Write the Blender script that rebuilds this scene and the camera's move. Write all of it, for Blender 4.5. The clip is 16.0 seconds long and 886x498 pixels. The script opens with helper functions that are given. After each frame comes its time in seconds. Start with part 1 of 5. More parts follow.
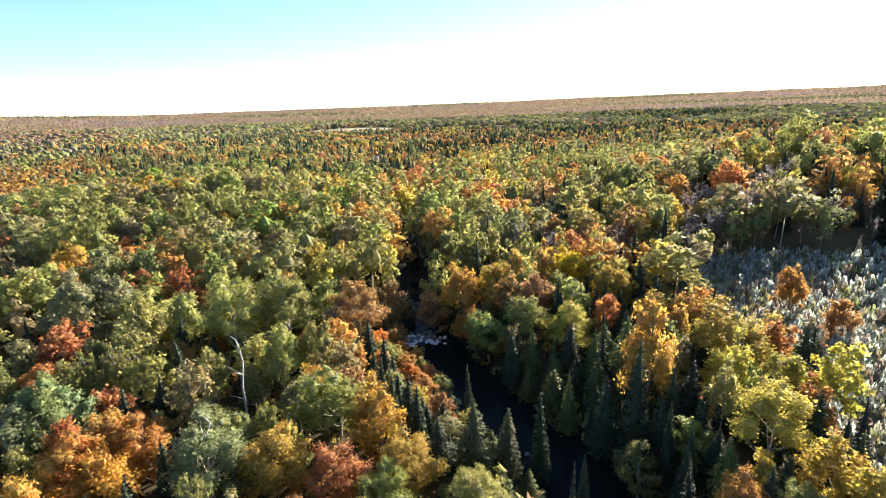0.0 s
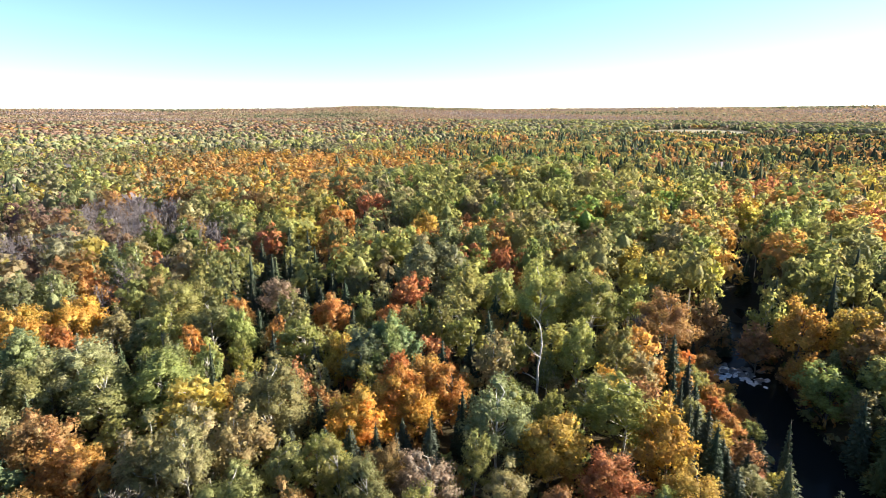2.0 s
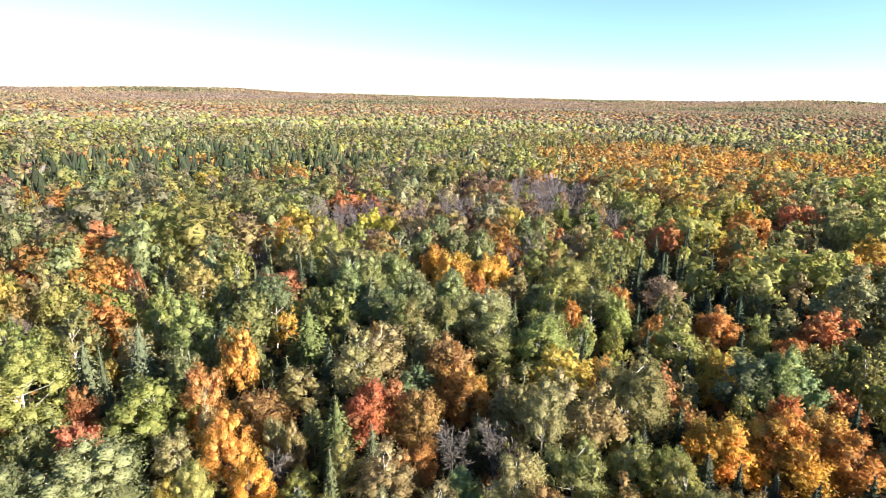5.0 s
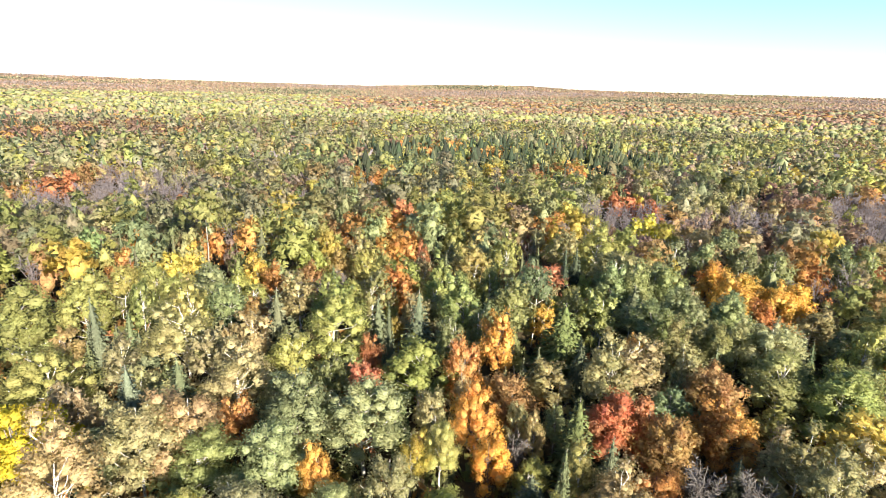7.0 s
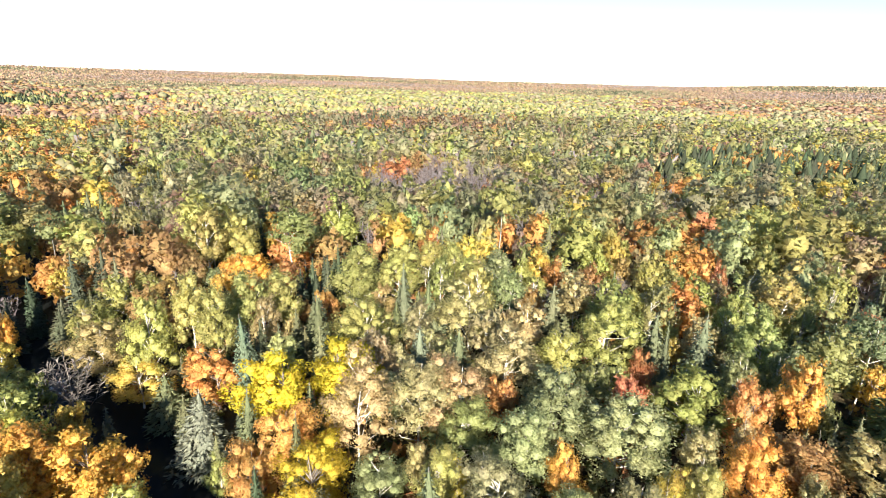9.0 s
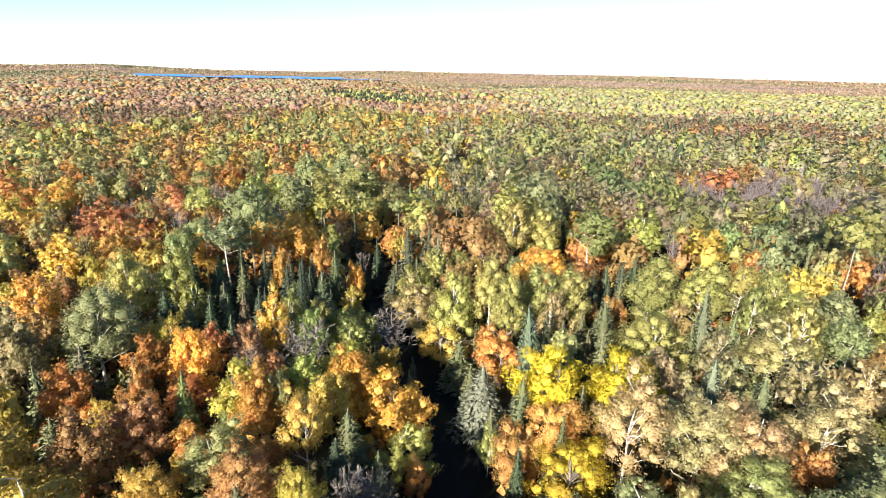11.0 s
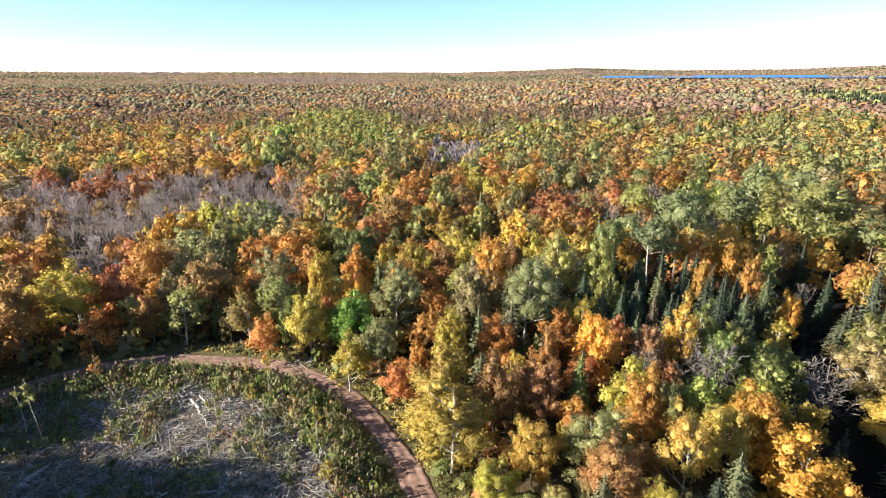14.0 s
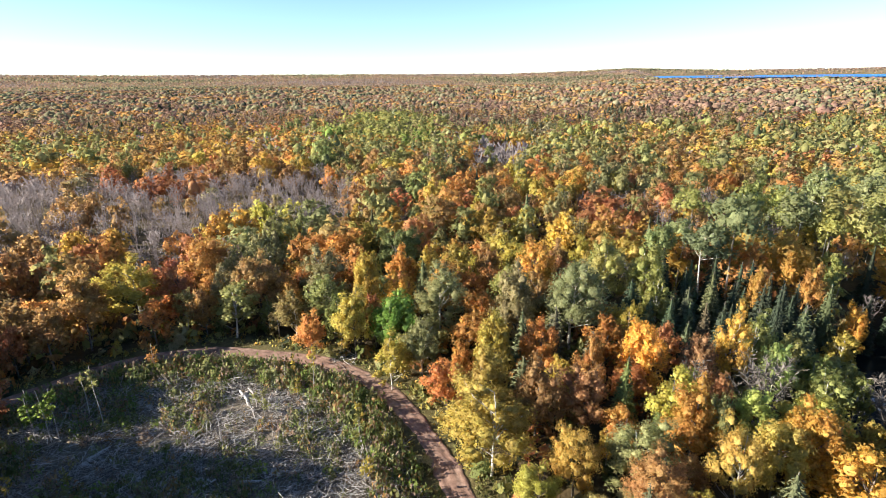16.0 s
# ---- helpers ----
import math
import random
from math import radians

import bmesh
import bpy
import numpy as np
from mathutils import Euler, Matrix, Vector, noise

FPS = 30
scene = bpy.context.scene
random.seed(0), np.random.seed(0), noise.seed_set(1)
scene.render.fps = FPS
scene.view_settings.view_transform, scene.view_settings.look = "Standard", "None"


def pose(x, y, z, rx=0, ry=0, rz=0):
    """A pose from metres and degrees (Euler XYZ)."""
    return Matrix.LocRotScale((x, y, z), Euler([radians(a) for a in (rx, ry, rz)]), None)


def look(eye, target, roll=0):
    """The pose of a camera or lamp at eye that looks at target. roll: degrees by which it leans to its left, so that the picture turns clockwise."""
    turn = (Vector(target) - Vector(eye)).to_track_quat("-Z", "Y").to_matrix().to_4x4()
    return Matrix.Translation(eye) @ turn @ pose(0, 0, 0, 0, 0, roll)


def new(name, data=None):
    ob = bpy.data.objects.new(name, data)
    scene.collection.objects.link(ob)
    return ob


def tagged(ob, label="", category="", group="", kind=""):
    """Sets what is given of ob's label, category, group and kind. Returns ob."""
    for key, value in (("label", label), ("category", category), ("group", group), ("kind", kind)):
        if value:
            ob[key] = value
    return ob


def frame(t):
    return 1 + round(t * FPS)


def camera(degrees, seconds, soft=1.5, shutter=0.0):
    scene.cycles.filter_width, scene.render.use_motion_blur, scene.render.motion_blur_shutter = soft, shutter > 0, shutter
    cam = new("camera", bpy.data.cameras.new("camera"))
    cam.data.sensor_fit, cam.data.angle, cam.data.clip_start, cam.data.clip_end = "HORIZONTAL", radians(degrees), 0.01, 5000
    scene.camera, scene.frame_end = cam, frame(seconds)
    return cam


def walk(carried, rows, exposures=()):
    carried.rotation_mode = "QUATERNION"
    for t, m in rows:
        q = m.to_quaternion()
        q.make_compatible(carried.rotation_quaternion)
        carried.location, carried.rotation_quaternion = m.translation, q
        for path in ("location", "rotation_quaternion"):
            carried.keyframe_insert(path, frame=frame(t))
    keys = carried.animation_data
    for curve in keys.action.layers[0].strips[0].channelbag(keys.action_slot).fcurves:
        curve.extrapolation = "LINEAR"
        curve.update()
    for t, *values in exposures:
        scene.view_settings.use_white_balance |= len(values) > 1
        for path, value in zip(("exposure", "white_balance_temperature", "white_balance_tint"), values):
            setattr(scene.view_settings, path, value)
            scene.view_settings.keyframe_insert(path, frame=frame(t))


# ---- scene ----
cam = camera(79.0, 16.0, soft=0.6)

EYE = (0, 0, 45.0)


def aim(az, pitch, roll):
    """The camera at its one place, turned az degrees to the left of north."""
    return pose(*EYE, 0, 0, az) @ pose(0, 0, 0, 90 + pitch, 0, 0) @ pose(0, 0, 0, 0, 0, roll)


walk(cam, [
    (0.0, aim(0.00, -14.78, -1.90)),
    (0.5, aim(16.44, -14.40, -1.01)),
    (1.0, aim(22.33, -14.37, -0.64)),
    (1.5, aim(27.01, -14.40, -0.43)),
    (2.0, aim(33.74, -14.45, -0.09)),
    (2.5, aim(42.20, -14.58, 0.50)),
    (3.0, aim(51.23, -14.78, 0.90)),
    (3.2, aim(54.11, -14.88, 0.94)),
    (5.3, aim(78.85, -15.82, 1.26)),
    (5.5, aim(81.49, -15.92, 1.28)),
    (6.0, aim(88.81, -16.16, 1.32)),
    (6.5, aim(96.42, -16.33, 1.38)),
    (7.0, aim(104.14, -16.52, 1.42)),
    (7.5, aim(111.76, -16.73, 1.47)),
    (8.0, aim(119.72, -16.91, 1.49)),
    (8.5, aim(127.55, -17.04, 1.51)),
    (8.7, aim(130.51, -17.08, 1.49)),
    (10.8, aim(163.92, -17.61, 1.12)),
    (11.0, aim(167.34, -17.68, 1.18)),
    (11.5, aim(176.06, -17.87, 0.88)),
    (12.0, aim(184.21, -17.98, 0.53)),
    (12.5, aim(191.12, -18.00, 0.30)),
    (13.0, aim(198.19, -18.01, 0.09)),
    (13.5, aim(205.39, -18.01, -0.16)),
    (14.0, aim(212.30, -17.96, -0.28)),
    (14.5, aim(214.61, -17.93, -0.35)),
    (15.0, aim(215.76, -17.91, -0.45)),
    (15.5, aim(216.58, -17.87, -0.48)),
    (16.0, aim(217.26, -17.80, -0.62)),
], exposures=[(0, 2.06), (1.5, 2.01), (3, 1.92), (6, 2.04), (8.5, 2.14), (11, 2.02), (12.5, 1.94), (14, 1.82), (16, 1.80)])

# ---- light ----
SUN_AZ, SUN_EL = -43.0, 23.0
world = bpy.data.worlds.new("sky")
scene.world = world
world.use_nodes = True
wt = world.node_tree
sky = wt.nodes.new("ShaderNodeTexSky")
sky.sky_type, sky.sun_disc = "NISHITA", False
sky.sun_elevation, sky.sun_rotation = radians(SUN_EL), radians(-SUN_AZ)
sky.altitude, sky.air_density, sky.dust_density, sky.ozone_density = 400, 0.85, 0.1, 4.0
wt.links.new(sky.outputs[0], wt.nodes["Background"].inputs[0])
wt.nodes["Background"].inputs[1].default_value = 0.072
sun = new("sun", bpy.data.lights.new("sun", "SUN"))
sun.data.energy, sun.data.angle, sun.data.color = 5.0, radians(0.53), (1.0, 0.93, 0.82)
_a, _e = radians(SUN_AZ), radians(SUN_EL)
sun.matrix_world = look(Vector((-math.sin(_a) * math.cos(_e), math.cos(_a) * math.cos(_e), math.sin(_e))) * 300, (0, 0, 0))

# ---- the lay of the land ----
EYE_HEIGHT = 45.0
# height of the skyline in degrees, by direction (counted to the left from north)
SKY_AZ = [-60, -40, -23, -12, 0, 18, 28, 37, 42, 48, 60, 80, 92, 96, 105, 112, 130, 147, 165, 173, 181, 189, 194, 199, 203, 210, 222, 243, 249, 256, 300]
SKY_EL = [.5, .62, .55, .45, .33, .24, .17, .40, .52, .28, .18, .24, .36, .62, .50, .24, .32, .56, .55, .6, .35, .3, .45, .6, .42, .22, .29, .38, .42, .54, .5]
RIVER = [(45, 300), (20, 260), (-4, 232), (-13, 200), (-13, 165), (-9, 140), (-7, 122), (-4, 106), (2, 90), (11, 72), (17, 58), (13, 32), (0, 0),
         (-9, -28), (-14, -55), (-16, -68), (-13, -84), (-9, -98), (-12, -115), (-16, -150), (-30, -190), (-60, -240), (-80, -300)]
ROAD = [(10, -9), (14, -24), (22, -35), (31, -42), (39.6, -46.8), (47.3, -50.0), (55.6, -51.6), (65.4, -50.4), (74.5, -46.8), (82.2, -41.8),
        (88.2, -35.6), (91.2, -28), (92, -20), (92, -8), (93, 10), (98, 40)]
CLEARING = [(18, -22), (25, -33), (36, -41), (47, -47), (56, -49), (66, -47.5), (75, -44), (83, -38), (88, -30), (89, -18), (84, -10), (70, -5), (50, -2), (30, -8)]
SWAMP = [(52, 104), (60, 124), (74, 138), (100, 134), (124, 132), (130, 110), (104, 84), (76, 60), (56, 44), (46, 46), (52, 62), (58, 78), (54, 92)]


def smooth_line(points, step):
    """Catmull-Rom line through points, resampled about every step metres."""
    p = np.array(points, float)
    p = np.vstack([2 * p[0] - p[1], p, 2 * p[-1] - p[-2]])
    out = []
    for i in range(1, len(p) - 2):
        n = max(2, int(np.linalg.norm(p[i + 1] - p[i]) / step))
        u = (np.arange(n) / n)[:, None]
        out.append(0.5 * (2 * p[i] + (p[i + 1] - p[i - 1]) * u + (2 * p[i - 1] - 5 * p[i] + 4 * p[i + 1] - p[i + 2]) * u ** 2
                          + (3 * p[i] - p[i - 1] - 3 * p[i + 1] + p[i + 2]) * u ** 3))
    return np.vstack(out + [p[-2:-1]])


RIVER_LINE, ROAD_LINE = smooth_line(RIVER, 3.0), smooth_line(ROAD, 1.0)


def away(x, y, line):
    """How far each point (x, y) is from a line's points."""
    x, y = np.atleast_1d(x).astype(float), np.atleast_1d(y).astype(float)
    out = np.full(x.shape, 1e9)
    near = np.flatnonzero(np.hypot(x, y) < 420)
    for part in np.array_split(near, len(near) // 20000 + 1):
        if len(part):
            gap = (x[part, None] - line[None, :, 0]) ** 2 + (y[part, None] - line[None, :, 1]) ** 2
            out[part] = np.sqrt(gap.min(1))
    return out


def inside(x, y, poly):
    x, y = np.atleast_1d(x).astype(float), np.atleast_1d(y).astype(float)
    c = np.zeros(x.shape, bool)
    for (x0, y0), (x1, y1) in zip(poly, poly[1:] + poly[:1]):
        if y0 != y1:
            c ^= ((y0 > y) != (y1 > y)) & (x < (x1 - x0) * (y - y0) / (y1 - y0) + x0)
    return c


def azimuth(x, y):
    a = np.degrees(np.arctan2(-np.asarray(x, float), np.asarray(y, float)))
    return np.where(a < -70, a + 360, a)


def soft(a, b, v):
    u = np.clip((v - a) / (b - a), 0, 1)
    return u * u * (3 - 2 * u)


LAKE_Z = 33.0


def lake_mask(az, d):
    wob = 90 * np.sin(az * 0.9) + 60 * np.sin(az * 2.3 + 1) + 900 * np.exp(-((az - 189.5) / 2.2) ** 2)
    return soft(175, 179, az) * (1 - soft(196, 198.5, az)) * soft(1960 + wob, 2040 + wob, d) * (1 - soft(3900 + 0.2 * wob, 4200 + 0.2 * wob, d))


def ground(x, y):
    x, y = np.atleast_1d(x).astype(float), np.atleast_1d(y).astype(float)
    d, az = np.hypot(x, y), azimuth(x, y)
    far = EYE_HEIGHT + 4800 * np.tan(np.radians(np.interp(az, SKY_AZ, SKY_EL))) - 9
    u = np.clip((d - 250) / 4550, 0, None)
    steep = 2.2 - 1.05 * soft(166, 176, az) * (1 - soft(200, 210, az))
    z = far * np.where(u < 1, u ** steep, 1)
    roll = np.sin(x / 171 + 1) * np.sin(y / 143) + 0.6 * np.sin(x / 67 + y / 91)
    z = z + roll * 1.6 * soft(120, 400, d)
    z = z + 20 * np.exp(-(((x - 158) / 84) ** 2 + ((y - 212) / 80) ** 2))
    z = z + 8 * np.exp(-(((x + 92) / 75) ** 2 + ((y - 205) / 50) ** 2))
    z = z + 0.35 * np.sin(x / 7.1 + 2 * np.sin(y / 11)) * np.cos(y / 6.3) * (1 - soft(300, 500, d))
    slim = 2.6 * soft(100, 125, np.abs(y))
    z = z - 4.2 * (1 - soft(5.0 - slim, 15 - 2 * slim, away(x, y, RIVER_LINE)))
    shore = soft(171, 176, az) * (1 - soft(198, 203, az)) * soft(1450, 1900, d)
    z = z + np.clip(25.5 - z, 0, None) * shore
    lake = lake_mask(az, d)
    return z * (1 - lake) + (LAKE_Z - 4) * lake


def ground1(x, y):
    return float(ground(x, y)[0])

# ---- materials ----
PALETTE = {
    "olive": (0.176, 0.168, 0.054), "deep_green": (0.088, 0.102, 0.026), "light_green": (0.212, 0.200, 0.050), "tan": (0.236, 0.194, 0.080),
    "yellow": (0.31, 0.238, 0.046), "lemon": (0.52, 0.40, 0.018), "gold": (0.34, 0.205, 0.042), "amber": (0.42, 0.228, 0.040),
    "orange": (0.335, 0.168, 0.046), "red": (0.310, 0.126, 0.052), "russet": (0.235, 0.137, 0.052), "dusty_pink": (0.210, 0.142, 0.096),
    "blue_green": (0.104, 0.110, 0.048), "dark_green": (0.048, 0.060, 0.032), "silver_green": (0.34, 0.36, 0.29), "grey": (0.20, 0.17, 0.145),
    "fresh_green": (0.130, 0.170, 0.030), "pale_needle": (0.095, 0.106, 0.062), "sage": (0.164, 0.175, 0.070)}
WORDS = {"olive": "olive-green", "deep_green": "deep green", "light_green": "light yellow-green", "tan": "pale tan-yellow", "yellow": "yellow",
         "lemon": "bright lemon-yellow", "gold": "golden-yellow", "amber": "amber-orange", "orange": "orange", "red": "red", "russet": "russet-brown",
         "dusty_pink": "faded pinkish", "blue_green": "blue-green", "dark_green": "dark green", "silver_green": "pale silver-green", "grey": "grey",
         "fresh_green": "fresh green", "pale_needle": "pale grey-green", "sage": "sage-green"}


# Far leaf tones, greyed so that distance haze is part of their colour.
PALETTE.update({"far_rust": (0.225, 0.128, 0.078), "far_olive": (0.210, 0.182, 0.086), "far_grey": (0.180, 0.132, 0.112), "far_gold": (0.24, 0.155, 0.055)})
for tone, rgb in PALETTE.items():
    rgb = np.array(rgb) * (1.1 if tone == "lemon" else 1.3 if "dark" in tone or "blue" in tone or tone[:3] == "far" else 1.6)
    # The stronger dulling of far tones is painted haze.
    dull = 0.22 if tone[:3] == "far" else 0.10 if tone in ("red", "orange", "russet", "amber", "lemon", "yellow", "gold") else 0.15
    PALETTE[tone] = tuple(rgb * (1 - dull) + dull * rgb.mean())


class Nodes:
    """A node material under construction."""

    def __init__(self, name):
        self.mat = bpy.data.materials.new(name)
        self.mat.use_nodes = True
        self.t = self.mat.node_tree
        self.t.nodes.clear()
        self.out = self.t.nodes.new("ShaderNodeOutputMaterial")

    def node(self, kind, **inputs):
        n = self.t.nodes.new(kind)
        for k, v in inputs.items():
            self.feed(n.inputs[k.replace("_", " ")], v)
        return n

    def feed(self, socket, v):
        if hasattr(v, "is_linked"):
            self.t.links.new(v, socket)
        else:
            socket.default_value = v

    def math(self, op, a, b=0.0):
        n = self.t.nodes.new("ShaderNodeMath")
        n.operation = op
        self.feed(n.inputs[0], a), self.feed(n.inputs[1], b)
        return n.outputs[0]

    def mix(self, fac, a, b, blend="MIX"):
        n = self.t.nodes.new("ShaderNodeMix")
        n.data_type, n.blend_type = "RGBA", blend
        self.feed(n.inputs[0], fac), self.feed(n.inputs[6], a), self.feed(n.inputs[7], b)
        return n.outputs[2]

    def noise(self, scale, detail=3.0, rough=0.55, space="Object"):
        c = self.t.nodes.new("ShaderNodeTexCoord") if space == "Object" else None
        n = self.t.nodes.new("ShaderNodeTexNoise")
        n.inputs["Scale"].default_value, n.inputs["Detail"].default_value, n.inputs["Roughness"].default_value = scale, detail, rough
        if c:
            self.t.links.new(c.outputs["Object"], n.inputs["Vector"])
        else:
            g = self.t.nodes.new("ShaderNodeNewGeometry")
            self.t.links.new(g.outputs["Position"], n.inputs["Vector"])
        return n.outputs["Fac"]

    def ramp(self, fac, *stops):
        n = self.t.nodes.new("ShaderNodeValToRGB")
        while len(n.color_ramp.elements) < len(stops):
            n.color_ramp.elements.new(0.5)
        for e, (p, c) in zip(n.color_ramp.elements, stops):
            e.position, e.color = p, (*c, 1)
        self.t.links.new(fac, n.inputs[0])
        return n.outputs[0]

    def bump(self, height, strength, distance):
        n = self.node("ShaderNodeBump", Height=height, Strength=strength, Distance=distance)
        return n.outputs[0]

    def done(self, shader):
        self.t.links.new(shader, self.out.inputs[0])
        return self.mat


def leaf_material(name, source, through_light, gloss, ragged=0.0, gaps=0.43, vary=0.34, flat=0.4, fine=0.0):
    """Foliage. source: 'object' takes the tree's own colour, 'tint' the colour stored with each tree of a mass.
    ragged: fineness of the leaves that break up each cluster's outline."""
    n = Nodes(name)
    if source == "object":
        base = n.t.nodes.new("ShaderNodeObjectInfo").outputs["Color"]
    else:
        a = n.t.nodes.new("ShaderNodeAttribute")
        a.attribute_name = "tint"
        base = a.outputs["Color"]
    isl = n.t.nodes.new("ShaderNodeNewGeometry").outputs["Random Per Island"]
    value = n.math("MULTIPLY_ADD", isl, vary)
    value.node.inputs[2].default_value = 1.0 - vary / 2
    patch = n.noise(0.42, 3.0, 0.6, "World")
    hue = n.math("MULTIPLY_ADD", patch, 0.07)
    hue.node.inputs[2].default_value = 0.468
    hs = n.node("ShaderNodeHueSaturation", Hue=hue, Saturation=1.0, Value=value, Color=base)
    col = hs.outputs[0]
    grain = n.noise(fine or max(ragged * 1.7, 1.0), 3.0, 0.65, "World")
    col = n.mix(0.5 if fine else 0.28, col, n.ramp(grain, (0.3, (0.45, 0.45, 0.45)), (0.7, (1.3, 1.3, 1.3))), "MULTIPLY")
    puff = n.t.nodes.new("ShaderNodeAttribute")
    puff.attribute_name = "puff"
    turned = n.t.nodes.new("ShaderNodeVectorTransform")
    turned.vector_type, turned.convert_from, turned.convert_to = "VECTOR", "OBJECT", "WORLD"
    n.t.links.new(puff.outputs["Vector"], turned.inputs[0])
    facet = n.t.nodes.new("ShaderNodeVectorMath")
    facet.operation = "MULTIPLY_ADD"
    n.t.links.new(n.t.nodes.new("ShaderNodeNewGeometry").outputs["Normal"], facet.inputs[0])
    facet.inputs[1].default_value = (flat, flat, flat)
    across = n.t.nodes.new("ShaderNodeVectorMath")
    across.operation = "DOT_PRODUCT"
    n.t.links.new(turned.outputs[0], across.inputs[0]), n.t.links.new(facet.inputs[0].links[0].from_socket, across.inputs[1])
    same = n.t.nodes.new("ShaderNodeVectorMath")
    same.operation = "SCALE"
    n.t.links.new(turned.outputs[0], same.inputs[0])
    n.t.links.new(n.math("SIGN", across.outputs["Value"]), same.inputs["Scale"])
    n.t.links.new(same.outputs[0], facet.inputs[2])
    full = n.t.nodes.new("ShaderNodeVectorMath")
    full.operation = "NORMALIZE"
    n.t.links.new(facet.outputs[0], full.inputs[0])
    if fine:
        rough = n.node("ShaderNodeBump", Height=grain, Strength=0.55, Distance=1.6 / fine, Normal=full.outputs[0])
        full = rough
    p = n.node("ShaderNodeBsdfPrincipled", Base_Color=col, Roughness=gloss, Normal=full.outputs[0])
    p.inputs["Specular IOR Level"].default_value = 0.1 if gloss < 0.8 else 0.0
    glow = n.node("ShaderNodeHueSaturation", Hue=0.5, Saturation=1.06, Value=1.35, Color=col)
    tr = n.node("ShaderNodeBsdfTranslucent", Color=glow.outputs[0], Normal=full.outputs[0])
    m = n.node("ShaderNodeMixShader", Fac=through_light)
    n.t.links.new(p.outputs[0], m.inputs[1]), n.t.links.new(tr.outputs[0], m.inputs[2])
    if not ragged:
        return n.done(m.outputs[0])
    shape = n.math("GREATER_THAN", n.noise(ragged, 3.0, 0.6, "World"), gaps)
    whole = n.node("ShaderNodeMixShader", Fac=shape)
    n.t.links.new(n.t.nodes.new("ShaderNodeBsdfTransparent").outputs[0], whole.inputs[1]), n.t.links.new(m.outputs[0], whole.inputs[2])
    return n.done(whole.outputs[0])


def bark_material(name, light, dark, scale, mark):
    n = Nodes(name)
    c = n.ramp(n.noise(scale, 4.0, 0.65), (mark, dark), (mark + 0.14, light))
    c = n.mix(0.35, c, n.ramp(n.noise(0.6, 2.0), (0.35, (0.5, 0.48, 0.44)), (0.7, (1.1, 1.08, 1.0))), "MULTIPLY")
    p = n.node("ShaderNodeBsdfPrincipled", Base_Color=c, Roughness=0.85, Normal=n.bump(n.noise(scale * 2, 4.0), 0.5, 0.03))
    return n.done(p.outputs[0])


LEAF = leaf_material("leaves", "object", 0.6, 0.55, 12.0, 0.43, 0.6, 0.4)
NEEDLE = leaf_material("needles", "object", 0.14, 0.6, vary=0.5)
MASS_LEAF = leaf_material("mass_leaves", "tint", 0.52, 0.6, 7.0, 0.45, 0.4, 0.2)
INNER_LEAF = leaf_material("inner_leaves", "object", 0.30, 0.6, flat=0.1, fine=6.5)
MASS_INNER = leaf_material("mass_inner_leaves", "tint", 0.28, 0.6, vary=0.2, flat=0.1, fine=3.2)
LOW_LEAF = leaf_material("low_leaves", "tint", 0.40, 0.6, 6.0)
DISTANT_LEAF = leaf_material("distant_leaves", "tint", 0.40, 0.9, 3.5, 0.40, 0.3, 0.15)
FAR_LEAF = leaf_material("woods_leaves", "tint", 0.32, 0.9, 0.0, 0.0, 0.25, 0.1)
PALE_BARK = bark_material("pale_bark", (0.62, 0.58, 0.50), (0.13, 0.11, 0.09), 3.0, 0.38)
GREY_BARK = bark_material("grey_bark", (0.22, 0.19, 0.16), (0.07, 0.055, 0.045), 4.0, 0.42)
BARE_WOOD = leaf_material("bare_wood", "object", 0.0, 0.8)
DEAD_WOOD = bark_material("dead_wood", (0.46, 0.43, 0.40), (0.22, 0.19, 0.17), 3.0, 0.34)


def soil_material():
    n = Nodes("soil")
    a = n.t.nodes.new("ShaderNodeAttribute")
    a.attribute_name = "tint"
    c = n.mix(0.7, a.outputs["Color"], n.ramp(n.noise(0.9, 6.0, 0.7), (0.3, (0.35, 0.33, 0.30)), (0.55, (0.9, 0.85, 0.75)), (0.75, (1.6, 1.45, 1.2))), "MULTIPLY")
    c = n.mix(0.5, c, n.ramp(n.noise(0.13, 3.0, 0.5), (0.35, (0.6, 0.7, 0.55)), (0.65, (1.2, 1.1, 1.0))), "MULTIPLY")
    p = n.node("ShaderNodeBsdfPrincipled", Base_Color=c, Roughness=0.95, Normal=n.bump(n.noise(2.5, 6.0, 0.7), 0.8, 0.25))
    p.inputs["Specular IOR Level"].default_value = 0.15
    return n.done(p.outputs[0])


def road_material():
    n = Nodes("red_dirt")
    c = n.ramp(n.noise(0.7, 6.0, 0.65), (0.3, (0.105, 0.058, 0.042)), (0.5, (0.20, 0.118, 0.085)), (0.72, (0.33, 0.225, 0.17)))
    c = n.mix(0.5, c, n.ramp(n.noise(7.0, 4.0, 0.6), (0.35, (0.65, 0.62, 0.6)), (0.7, (1.25, 1.2, 1.15))), "MULTIPLY")
    p = n.node("ShaderNodeBsdfPrincipled", Base_Color=c, Roughness=0.9, Normal=n.bump(n.noise(4.0, 5.0, 0.7), 0.7, 0.08))
    return n.done(p.outputs[0])


